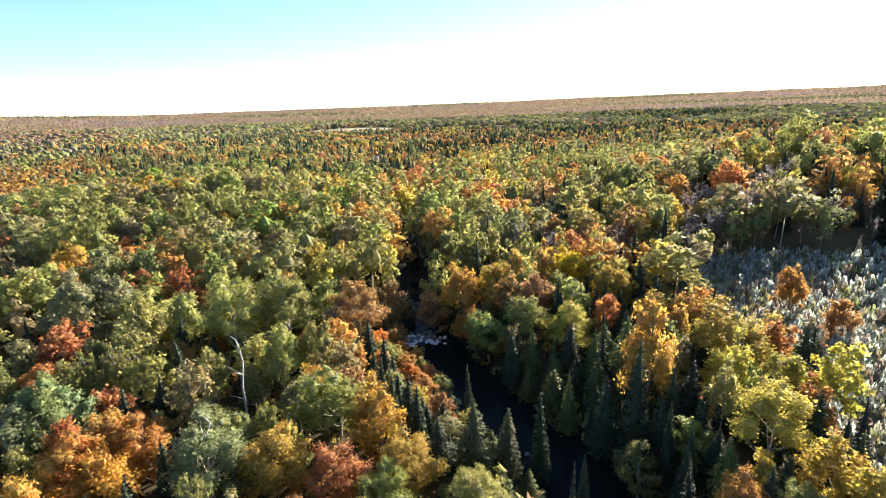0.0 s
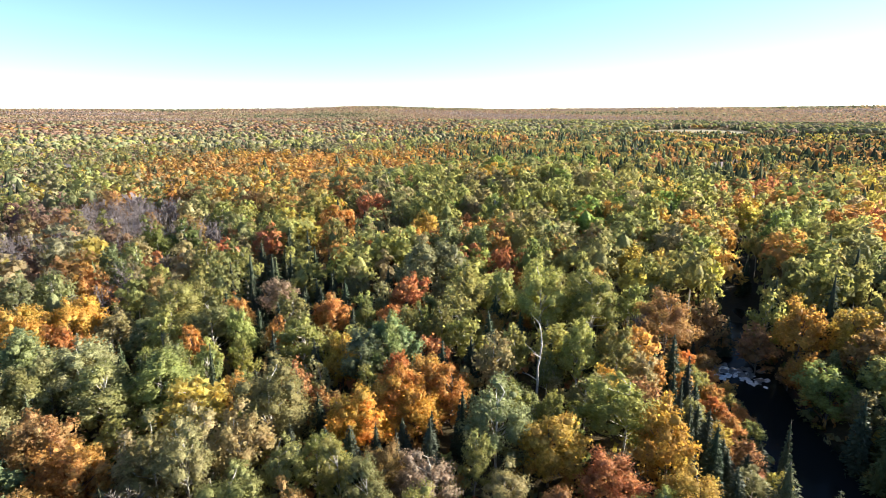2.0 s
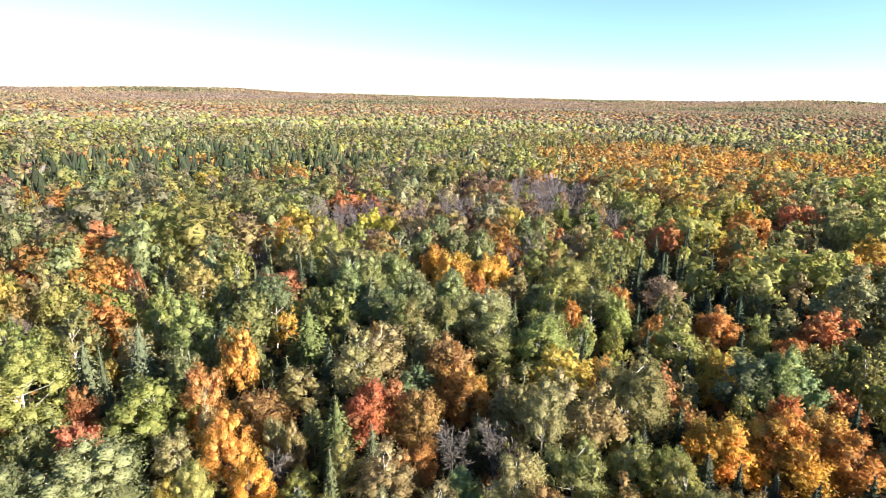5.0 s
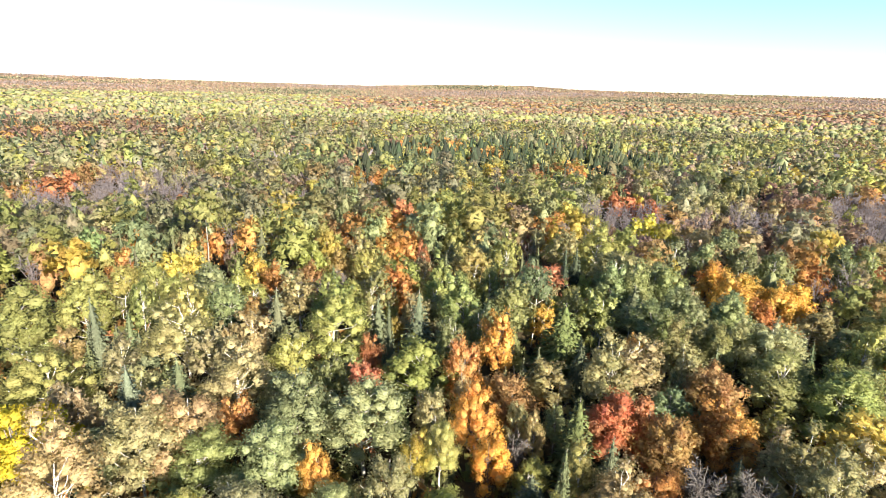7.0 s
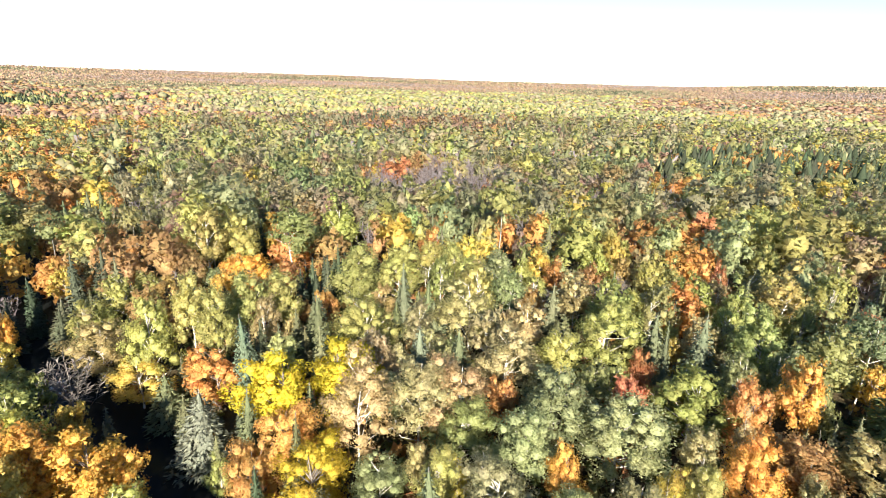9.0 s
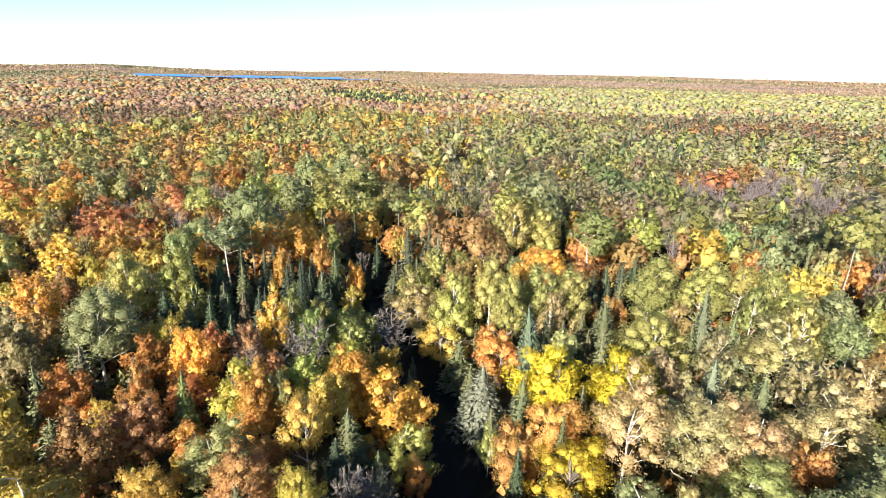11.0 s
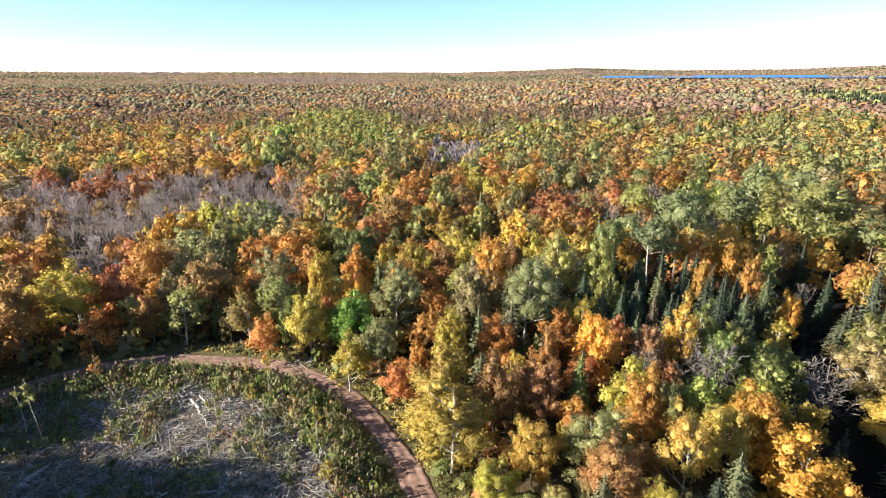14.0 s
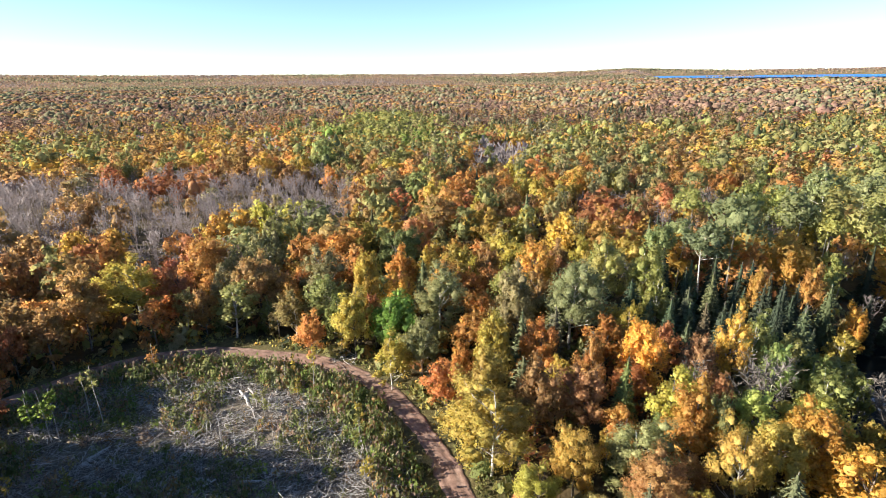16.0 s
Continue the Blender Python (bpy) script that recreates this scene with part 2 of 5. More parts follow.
def water_material(name, base, rough, wave, spec):
    n = Nodes(name)
    p = n.node("ShaderNodeBsdfPrincipled", Base_Color=(*base, 1), Roughness=rough, Normal=n.bump(n.noise(wave, 3.0, 0.6), 0.25, 0.06))
    p.inputs["Specular IOR Level"].default_value, p.inputs["IOR"].default_value = spec, 1.12
    return n.done(p.outputs[0])


SOIL, DIRT = soil_material(), road_material()
RIVER_WATER = water_material("river_water", (0.010, 0.011, 0.010), 0.08, 1.6, 0.12)
LAKE_WATER = water_material("lake_water", (0.06, 0.20, 0.50), 0.55, 0.05, 0.1)


def foam_material():
    n = Nodes("white_water")
    c = n.ramp(n.noise(2.4, 5.0, 0.7), (0.35, (0.25, 0.27, 0.28)), (0.6, (0.85, 0.87, 0.88)))
    p = n.node("ShaderNodeBsdfPrincipled", Base_Color=c, Roughness=0.5, Normal=n.bump(n.noise(5.0, 4.0), 0.8, 0.08))
    return n.done(p.outputs[0])


def rock_material():
    n = Nodes("river_rock")
    c = n.ramp(n.noise(2.0, 6.0, 0.65), (0.3, (0.06, 0.055, 0.05)), (0.7, (0.30, 0.28, 0.26)))
    p = n.node("ShaderNodeBsdfPrincipled", Base_Color=c, Roughness=0.8, Normal=n.bump(n.noise(6.0, 5.0), 0.6, 0.05))
    return n.done(p.outputs[0])


FOAM, ROCK = foam_material(), rock_material()


# ---- mesh building ----
def mesh_of(name, verts, faces, material, tint=None, smooth=False, puff=None):
    """A mesh from arrays: verts (n, 3); faces: arrays of vertex numbers, each of one face size, or (faces, material number)."""
    me = bpy.data.meshes.new(name)
    faces = [f if isinstance(f, tuple) else (f, 0) for f in faces]
    faces = [(np.asarray(f), m) for f, m in faces if len(f)]
    verts = np.asarray(verts, np.float32)
    me.vertices.add(len(verts))
    me.vertices.foreach_set("co", verts.ravel())
    loops = np.concatenate([f.ravel() for f, _ in faces]).astype(np.int32)
    sizes = np.concatenate([np.full(len(f), f.shape[1]) for f, _ in faces])
    me.loops.add(len(loops))
    me.loops.foreach_set("vertex_index", loops)
    me.polygons.add(len(sizes))
    me.polygons.foreach_set("loop_start", np.concatenate([[0], np.cumsum(sizes)[:-1]]).astype(np.int32))
    me.polygons.foreach_set("material_index", np.concatenate([np.full(len(f), m) for f, m in faces]).astype(np.int32))
    for m in (material if isinstance(material, (list, tuple)) else [material]):
        me.materials.append(m)
    if tint is not None:
        at = me.attributes.new("tint", "FLOAT_COLOR", "POINT")
        at.data.foreach_set("color", np.hstack([np.asarray(tint, np.float32), np.ones((len(verts), 1), np.float32)]).ravel())
    if puff is not None:
        at = me.attributes.new("puff", "FLOAT_VECTOR", "POINT")
        at.data.foreach_set("vector", np.asarray(puff, np.float32).ravel())
    if smooth:
        me.polygons.foreach_set("use_smooth", np.ones(len(sizes), bool))
    me.update(calc_edges=True)
    return me


def unit(v):
    return v / np.maximum(np.linalg.norm(v, axis=-1, keepdims=True), 1e-9)


def leaf_quads(rng, P, N, size):
    """Small bent four-sided leaf clusters at P that face along N."""
    n = len(P)
    t = unit(np.cross(N, rng.normal(size=(n, 3))))
    b = np.cross(N, t)
    s = np.asarray(size).reshape(-1, 1) * np.ones((n, 1))
    j = lambda: rng.uniform(0.6, 1.25, (n, 1))
    bend = N * s * rng.uniform(-0.25, 0.25, (n, 1))
    V = np.stack([P + t * s * 0.62 * j() + bend, P + b * s * 0.5 * j(), P - t * s * 0.62 * j() + bend, P - b * s * 0.5 * j()], 1).reshape(-1, 3)
    return V, np.arange(4 * n).reshape(n, 4)


def leaf_tris(rng, P, N, size):
    """Small three-cornered leaf clusters at P that face along N."""
    n = len(P)
    t = unit(np.cross(N, rng.normal(size=(n, 3))))
    b = np.cross(N, t)
    s = np.asarray(size).reshape(-1, 1) * np.ones((n, 1)) * 0.62
    j = lambda: rng.uniform(0.65, 1.3, (n, 1))
    V = np.stack([P + t * s * j(), P + (b * 0.87 - t * 0.5) * s * j(), P - (b * 0.87 + t * 0.5) * s * j()], 1).reshape(-1, 3)
    return V, np.arange(3 * n).reshape(n, 3)


def ball_dirs(n):
    """Directions of the corners of a ball's four-sided faces: six sides of n by n faces."""
    g = np.tan(np.linspace(-1, 1, n + 1) * np.pi / 4)
    out = []
    for i in range(n):
        for k in range(n):
            for u, v in ((g[i], g[k]), (g[i + 1], g[k]), (g[i + 1], g[k + 1]), (g[i], g[k + 1])):
                out.append((u, v, 1.0))
    out = np.array(out)
    sides = [out, out * (-1, 1, -1), out[:, [2, 0, 1]], out[:, [2, 0, 1]] * (-1, -1, 1), out[:, [1, 2, 0]], out[:, [1, 2, 0]] * (-1, -1, 1)]
    return unit(np.vstack(sides))


def lumps(rng, C, R, n, uneven):
    """Uneven rounded bodies of foliage at C with half-sizes R: verts, quads and outward directions."""
    D = ball_dirs(n)
    V, N = [], []
    for c, r in zip(C, R):
        k, ph = rng.normal(0, 2.6, (3, 3)), rng.uniform(0, 6.28, 3)
        V.append(c + D * r * (1 + uneven * np.sin(D @ k.T + ph).sum(1))[:, None])
        N.append(D)
    V = np.vstack(V)
    return V, np.arange(len(V)).reshape(-1, 4), np.vstack(N)


def join(chunks):
    """Joins (verts, quads) pairs."""
    V, F, o = [], [], 0
    for v, f in chunks:
        V.append(v), F.append(f + o)
        o += len(v)
    return np.vstack(V), np.vstack(F)


def tube(points, radii, sides):
    """A tapered tube of quads along points."""
    p, r = np.asarray(points, float), np.asarray(radii, float)
    along = unit(np.gradient(p, axis=0))
    side = unit(np.cross(along, np.array([0.31, 0.87, 0.13])))
    up = np.cross(along, side)
    a = np.arange(sides) * 2 * np.pi / sides
    ring = np.cos(a)[None, :, None] * side[:, None] + np.sin(a)[None, :, None] * up[:, None]
    V = (p[:, None] + ring * r[:, None, None]).reshape(-1, 3)
    i, k = np.meshgrid(np.arange(len(p) - 1), np.arange(sides), indexing="ij")
    k2 = (k + 1) % sides
    return V, np.stack([i * sides + k, i * sides + k2, (i + 1) * sides + k2, (i + 1) * sides + k], -1).reshape(-1, 4)


def stem(rng, height, radius, lean, sides, n=6):
    z = np.linspace(0, 1, n)
    bend = np.cumsum(rng.normal(0, lean * height / n, (n, 2)), 0)
    bend -= bend[0]
    pts = np.column_stack([bend, z * height])
    pts[0, 2] = -0.4
    return pts, radius * (1 - 0.85 * z) + 0.02


# crown shapes: height, crown base as a part of it, width, lobes, lobe size, how loose the foliage is, stem radius
SHAPES = {"aspen": (16.0, 0.14, 8.2, 44, 0.28, 0.15, 0.19), "birch": (14.0, 0.14, 6.8, 38, 0.26, 0.20, 0.12), "maple": (12.5, 0.10, 7.8, 46, 0.27, 0.15, 0.17),
          "tall_aspen": (20.0, 0.52, 8.4, 28, 0.31, 0.16, 0.20)}


def lobe_plan(rng, kind, lobes):
    """Where the lobes of a crown sit, how large they are and which way they grow."""
    H, base, W, _, lr = SHAPES[kind][:5]
    zc, rh, rw = H * (1 + base) / 2, H * (1 - base) / 2, W / 2
    k = np.arange(lobes) + 0.5
    z = 1 - 1.66 * k / lobes
    a = k * 2.39996 + rng.uniform(0, 6.28)
    u = np.column_stack([np.cos(a), np.sin(a), 0 * z]) * np.sqrt(np.clip(1 - z * z, 0, 1))[:, None] + np.column_stack([0 * z, 0 * z, z])
    # some sides grow farther out than others, and the crown narrows toward one or two tops
    side = 1 + 0.16 * np.sin(2 * a + rng.uniform(0, 6.28)) + 0.14 * np.sin(3 * a + rng.uniform(0, 6.28))
    u = unit(u + 0.2 * rng.normal(size=u.shape)) * (rng.uniform(0.5, 0.95, lobes) * side)[:, None]
    lean = rng.normal(0, 0.10, 2)
    C = np.column_stack([u[:, :2] * rw * (1 - 0.40 * np.clip(u[:, 2:3], 0, 1)) + lean * rw * (1 + u[:, 2:3]), zc + u[:, 2] * rh])
    R = rw * lr * rng.uniform(0.6, 1.35, lobes) * (1 - 0.25 * np.clip(u[:, 2], 0, 1))
    return C, R, unit(C - (0, 0, zc - 0.75 * rh)), zc, rh


def broadleaf(kind, rng, leaves, size, limbs=True):
    """Stem-and-limb quads, leaf triangles and inner foliage of a leafy tree."""
    H, base, W, lobes, lr, loose, sr = SHAPES[kind]
    C, R, grow, zc, rh = lobe_plan(rng, kind, lobes)
    pick = rng.choice(lobes, leaves, p=R ** 2 / (R ** 2).sum())
    dirs = unit(rng.normal(size=(leaves, 3)) + 0.55 * grow[pick] + (0, 0, 0.15))
    reach = R[pick] * (rng.uniform(0.35, 1.0, leaves) ** 0.5 * 1.08 + loose * rng.normal(size=leaves))
    along = (dirs * grow[pick]).sum(1, keepdims=True)
    P = C[pick] + (dirs + 0.45 * along * grow[pick]) * reach[:, None]
    P[:, 2] = np.maximum(P[:, 2], 1.0)
    crown = leaf_tris(rng, P, unit(0.5 * dirs + 0.6 * rng.normal(size=(leaves, 3))), size * rng.uniform(0.6, 1.4, leaves))
    round_out = unit(P - (0, 0, zc - 0.25 * rh))
    crown += (np.repeat(unit(0.5 * dirs + 0.8 * round_out + (0, 0, 0.12) + 0.32 * rng.normal(size=P.shape)), 3, 0),)
    inner = lumps(rng, C * (0.9, 0.9, 1), R[:, None] * np.array([0.62, 0.62, 0.66]), 2 if leaves > 2000 else 1, 0.12)
    inner = inner[:2] + (unit(inner[2] + 0.6 * unit(inner[0] - (0, 0, zc - 0.25 * rh)) + (0, 0, 0.1)),)
    sides = 6 if limbs else 3
    pts, rad = stem(rng, H * 0.86, sr, 0.05, sides, 6 if limbs else 3)
    wood = [tube(pts, rad, sides)]
    if limbs:
        for k in range(0, lobes, 2):
            z0 = max(min(C[k, 2] - rng.uniform(1.5, 3.5), H * 0.8), H * base * 0.7)
            s = np.array([np.interp(z0, pts[:, 2], pts[:, 0]), np.interp(z0, pts[:, 2], pts[:, 1]), z0])
            e = C[k] + grow[k] * R[k] * 0.9
            m = (s + e) / 2 + rng.normal(0, 0.25, 3) - (0, 0, 0.2)
            wood.append(tube([s, m, e], [sr * 0.42, sr * 0.28, 0.03], 4))
    return join(wood), crown, inner


def conifer(rng, H, W, whorls, sprigs, size, shaggy, stem_radius=0.15):
    """A pointed tree: triangles of needles that hang out and down along whorls of boughs."""
    u = 1 - np.sqrt(rng.random(sprigs))
    u = 0.35 * (np.floor(u * whorls) + 0.5) / whorls + 0.65 * u
    a = rng.uniform(0, 6.28, sprigs)
    k, ph = rng.integers(2, 7, 5), rng.uniform(0, 6.28, 5)
    edge = 1 + shaggy * 0.35 * sum(np.sin(k[i] * a + ph[i] + u * (9 + 7 * i)) for i in range(5)) / 1.6
    r = (W / 2 * (1 - u) ** 0.85 * edge + 0.06) * rng.uniform(0.25, 1.0, sprigs) ** 0.5
    z = H * (0.05 + 0.94 * u) - 0.22 * r * rng.uniform(0.5, 1.3, sprigs)
    P = np.column_stack([np.cos(a) * r, np.sin(a) * r, z])
    out = np.column_stack([np.cos(a), np.sin(a), rng.uniform(-0.55, 0.25, sprigs)]) + 0.3 * rng.normal(size=P.shape)
    side = unit(np.cross(out, rng.normal(size=P.shape)))
    s = (size * rng.uniform(0.6, 1.4, sprigs) * (1 - 0.55 * u))[:, None]
    V = np.stack([P + unit(out) * s, P + side * s * 0.42 - unit(out) * s * 0.35, P - side * s * 0.42 - unit(out) * s * 0.35], 1).reshape(-1, 3)
    top = np.array([[0.09, 0, H * 0.9], [-0.05, 0.08, H * 0.9], [0, 0, H]])
    V = np.vstack([V, top])
    pts, rad = stem(rng, H * 0.97, stem_radius, 0.006, 5, 5)
    return tube(pts, rad, 5), (V, np.arange(len(V)).reshape(-1, 3), unit(unit(V * (1, 1, 0)) + (0, 0, 0.45) + 0.35 * rng.normal(size=V.shape)))


def spire(rng, H, W, sides, tiers):
    """A jagged cone of one or more tiers."""
    chunks = []
    for t in range(tiers):
        z0, z1 = H * (0.05 + 0.8 * t / tiers), H * (0.98 if t == tiers - 1 else min(0.45 + 0.8 * t / tiers, 0.95))
        r = W / 2 * (1 - 0.75 * t / tiers)
        ang = np.arange(sides) * 2 * np.pi / sides + rng.uniform(0, 6)
        low = np.column_stack([np.cos(ang) * r, np.sin(ang) * r, np.full(sides, z0)]) * rng.uniform(0.8, 1.15, (sides, 1)) ** (1, 1, 0)
        top = np.column_stack([np.cos(ang) * 0.1, np.sin(ang) * 0.1, np.full(sides, z1)])
        k = np.arange(sides)
        chunks.append((np.vstack([low, top]), np.column_stack([k, (k + 1) % sides, sides + (k + 1) % sides, sides + k])))
    return join(chunks)


def bare(rng, H, W, twigs, fine=0.018, stout=1.0):
    """A leafless tree: stem, ascending limbs, branches and upright twigs."""
    pts, rad = stem(rng, H * 0.92, 0.085 * stout, 0.05, 5, 6)
    chunks = [tube(pts, rad, 5)]
    tips = []
    for k in range(22):
        z0 = H * rng.uniform(0.2, 0.7)
        s = np.array([np.interp(z0, pts[:, 2], pts[:, 0]), np.interp(z0, pts[:, 2], pts[:, 1]), z0])
        a, L = rng.uniform(0, 6.28), W / 2 * rng.uniform(0.35, 1.0) * (1.15 - 0.6 * z0 / H)
        e = s + (math.cos(a) * L, math.sin(a) * L, L * rng.uniform(1.8, 3.6))
        e[2] = min(e[2], H * rng.uniform(0.85, 1.0))
        m = s * 0.5 + e * 0.5 + (math.cos(a) * L * 0.16, math.sin(a) * L * 0.16, 0) + rng.normal(0, 0.1, 3)
        chunks.append(tube([s, m, e], [0.03 * stout, 0.02 * stout, 0.008], 3))
        tips += [(s, m), (m, e), (m, e)]
    t = rng.integers(len(tips), size=twigs)
    S0, E0 = np.array([q[0] for q in tips])[t], np.array([q[1] for q in tips])[t]
    s = S0 + (E0 - S0) * rng.uniform(0.15, 1.0, (twigs, 1))
    dv = unit(rng.normal(size=(twigs, 3)) * 0.75 + (0, 0, 0.8) + 0.3 * unit(s * (1, 1, 0))) * rng.uniform(0.35, 1.2, (twigs, 1))
    w = unit(np.cross(dv, rng.normal(size=(twigs, 3)))) * fine
    V = np.stack([s - w, s + w, s + dv * 0.6 + rng.normal(0, 0.06, (twigs, 3)) + w * 0.6, s + dv], 1).reshape(-1, 3)
    chunks.append((V, np.arange(4 * twigs).reshape(-1, 4)))
    return join(chunks)


def linked(name, mesh, parent=None, colour=None):
    ob = new(name, mesh)
    if parent:
        ob.parent = parent
    if colour is not None:
        ob.color = (*colour, 1)
    return ob

# ---- ground, water, road ----
def build_ground():
    rings = np.concatenate([np.arange(0.5, 230, 2.2), np.geomspace(232, 4990, 72)])
    NA = 360
    an = np.arange(NA) * 2 * np.pi / NA
    X, Y = (rings[:, None] * np.cos(an)).ravel(), (rings[:, None] * np.sin(an)).ravel()
    Z = ground(X, Y)
    i, k = np.meshgrid(np.arange(len(rings) - 1), np.arange(NA), indexing="ij")
    k2 = (k + 1) % NA
    F = np.stack([i * NA + k, (i + 1) * NA + k, (i + 1) * NA + k2, i * NA + k2], -1).reshape(-1, 4)
    # Shade under the near trees is painted into the floor, fading out by 260 m.
    unshaded = soft(110, 260, np.hypot(X, Y))[:, None]
    tint = np.array([0.075, 0.058, 0.032]) * (1 - unshaded) + np.array([0.20, 0.155, 0.085]) * unshaded
    tint[inside(X, Y, CLEARING)] = (0.24, 0.205, 0.17)
    tint[inside(X, Y, SWAMP)] = (0.12, 0.115, 0.085)
    tint[away(X, Y, ROAD_LINE) < 6] = (0.12, 0.105, 0.05)
    tint[away(X, Y, RIVER_LINE) < 8] = (0.03, 0.028, 0.02)
    d, az = np.hypot(X, Y), azimuth(X, Y)
    meadow = ((az - 9) / 4.6) ** 2 + ((d - 1190) / 190) ** 2 < 1
    tint[meadow] = (0.36, 0.32, 0.22)
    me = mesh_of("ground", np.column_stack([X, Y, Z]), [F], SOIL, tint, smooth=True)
    tagged(linked("ground", me), "brown forest floor with dead leaves, moss and grass, shade painted nearby", "ground", kind="structure")


def strip(line, half, rise, cross):
    """A ribbon along line: cross gives (offset as a part of half, height) pairs."""
    p = np.asarray(line)
    t = unit(np.gradient(p, axis=0))
    nrm = np.column_stack([-t[:, 1], t[:, 0]])
    V = []
    for o, h in cross:
        q = p + nrm * (o * np.asarray(half).reshape(-1, 1))
        V.append(np.column_stack([q, rise(q) + h]))
    V = np.stack(V, 1)
    n, m = V.shape[:2]
    i, k = np.meshgrid(np.arange(n - 1), np.arange(m - 1), indexing="ij")
    return V.reshape(-1, 3), np.stack([i * m + k, (i + 1) * m + k, (i + 1) * m + k + 1, i * m + k + 1], -1).reshape(-1, 4)


def build_river():
    V, F = strip(RIVER_LINE, 6.4 - 4.0 * soft(108, 126, np.abs(RIVER_LINE[:, 1])), lambda q: np.full(len(q), -3.35), [(-1, 0), (-0.5, 0.01), (0, 0), (0.5, 0.01), (1, 0)])
    tagged(linked("river", mesh_of("river", V, [F], RIVER_WATER, smooth=True)), "narrow dark river between wooded banks", "water", kind="structure")
    a = np.radians(np.linspace(174, 199.5, 40))
    V = np.array([(-math.sin(v) * r, math.cos(v) * r, LAKE_Z) for v in a for r in (1880, 3100, 4300)])
    F = np.array([(3 * i + j, 3 * i + j + 1, 3 * i + j + 4, 3 * i + j + 3) for i in range(39) for j in range(2)])
    tagged(linked("lake", mesh_of("lake", V, [F], LAKE_WATER)), "distant blue lake below the skyline", "water", kind="structure")


def build_road():
    rng = np.random.default_rng(5)
    half = 1.45 + 0.18 * np.sin(np.arange(len(ROAD_LINE)) * 0.37) + 0.12 * rng.normal(size=len(ROAD_LINE))
    cross = [(-1.1, -0.12), (-0.92, 0.05), (-0.68, 0.02), (-0.5, -0.03), (-0.32, 0.03), (0, 0.07), (0.32, 0.03), (0.5, -0.03), (0.68, 0.02), (0.92, 0.05), (1.1, -0.12)]
    V, F = strip(ROAD_LINE, half, lambda q: ground(q[:, 0], q[:, 1]) + 0.10, cross)
    V[:, 2] += 0.02 * rng.normal(size=len(V))
    tagged(linked("road", mesh_of("road", V, [F], DIRT, smooth=True)), "rutted reddish dirt track beside the clearing", "road", kind="structure")


build_ground()
build_river()
build_road()

# ---- trees ----
RNG = np.random.default_rng(11)
KINDS = {}


def make_kinds():
    """For each kind, meshes at two levels of detail: (height, width, [(stem mesh, crown mesh), ...])."""
    for kind in SHAPES:
        H, _, W = SHAPES[kind][:3]
        bark = GREY_BARK if kind == "maple" else PALE_BARK
        sets = []
        for leaves, size, count in ((4600, 0.33, 6), (1900, 0.52, 6), (9000, 0.21, 4)):
            leaves = int(leaves * (0.75 if kind == "birch" else 1))
            sets.append([])
            for k in range(count):
                (wv, wf), (cv, cf, cn), (iv, jf, jn) = broadleaf(kind, RNG, leaves, size)
                crown = mesh_of(kind + "_crown", np.vstack([cv, iv]), [cf, (jf + len(cv), 1)], [LEAF, INNER_LEAF], puff=np.vstack([cn, jn]))
                sets[-1].append((mesh_of(kind + "_stem", wv, [wf], bark), crown))
        KINDS[kind] = (H, W, *sets)
    for kind, W, whorls, shaggy in (("spruce", 4.1, 15, 0.25), ("pine", 5.8, 11, 0.5)):
        sets = []
        for sprigs, size, count in ((2300, 0.40, 5), (1100, 0.56, 5)):
            sets.append([])
            for k in range(count):
                (wv, wf), (cv, cf, cn) = conifer(RNG, 14.0, W, whorls, sprigs, size, shaggy)
                iv, jf = spire(RNG, 13.2, W * 0.5, 7, 9)
                crown = mesh_of(kind + "_crown", np.vstack([cv, iv]), [cf, (jf + len(cv), 1)], [NEEDLE, INNER_LEAF], puff=np.vstack([cn, unit(unit(iv * (1, 1, 0)) + (0, 0, 0.35))]))
                sets[-1].append((mesh_of(kind + "_stem", wv, [wf], GREY_BARK), crown))
        KINDS[kind] = (14.0, W, sets[0], sets[1], sets[0])
    fine = []
    for k in range(5):
        v, f = bare(RNG, 12.0, 5.0, 900, 0.009, 0.9)
        fine.append((mesh_of("bare_stem", v, [f], BARE_WOOD), None))
    KINDS["bare_tree"] = (12.0, 5.0, fine, fine, fine)
    fine = []
    for k in range(3):
        pts, rad = stem(RNG, 11.5, 0.20, 0.12, 6, 8)
        ch = [tube(pts, rad * 0.8 + 0.05, 6)]
        for j in range(7):
            s = pts[RNG.integers(3, 8)]
            a, L = RNG.uniform(0, 6.28), RNG.uniform(0.8, 2.6)
            e = s + (math.cos(a) * L, math.sin(a) * L, L * RNG.uniform(0.1, 0.9))
            ch.append(tube([s, (s + e) / 2 + RNG.normal(0, 0.15, 3), e], [0.08, 0.05, 0.02], 4))
        v, f = join(ch)
        fine.append((mesh_of("snag_stem", v, [f], DEAD_WOOD), None))
    KINDS["snag"] = (12.0, 3.0, fine, fine, fine)


make_kinds()
PLACED, MARKED = [], []
COUNT = {}
NAMES = {"aspen": "aspen_tree", "tall_aspen": "aspen_tree", "birch": "birch_tree", "maple": "maple_tree", "spruce": "spruce_tree", "pine": "pine_tree", "bare_tree": "bare_tree", "snag": "dead_tree"}
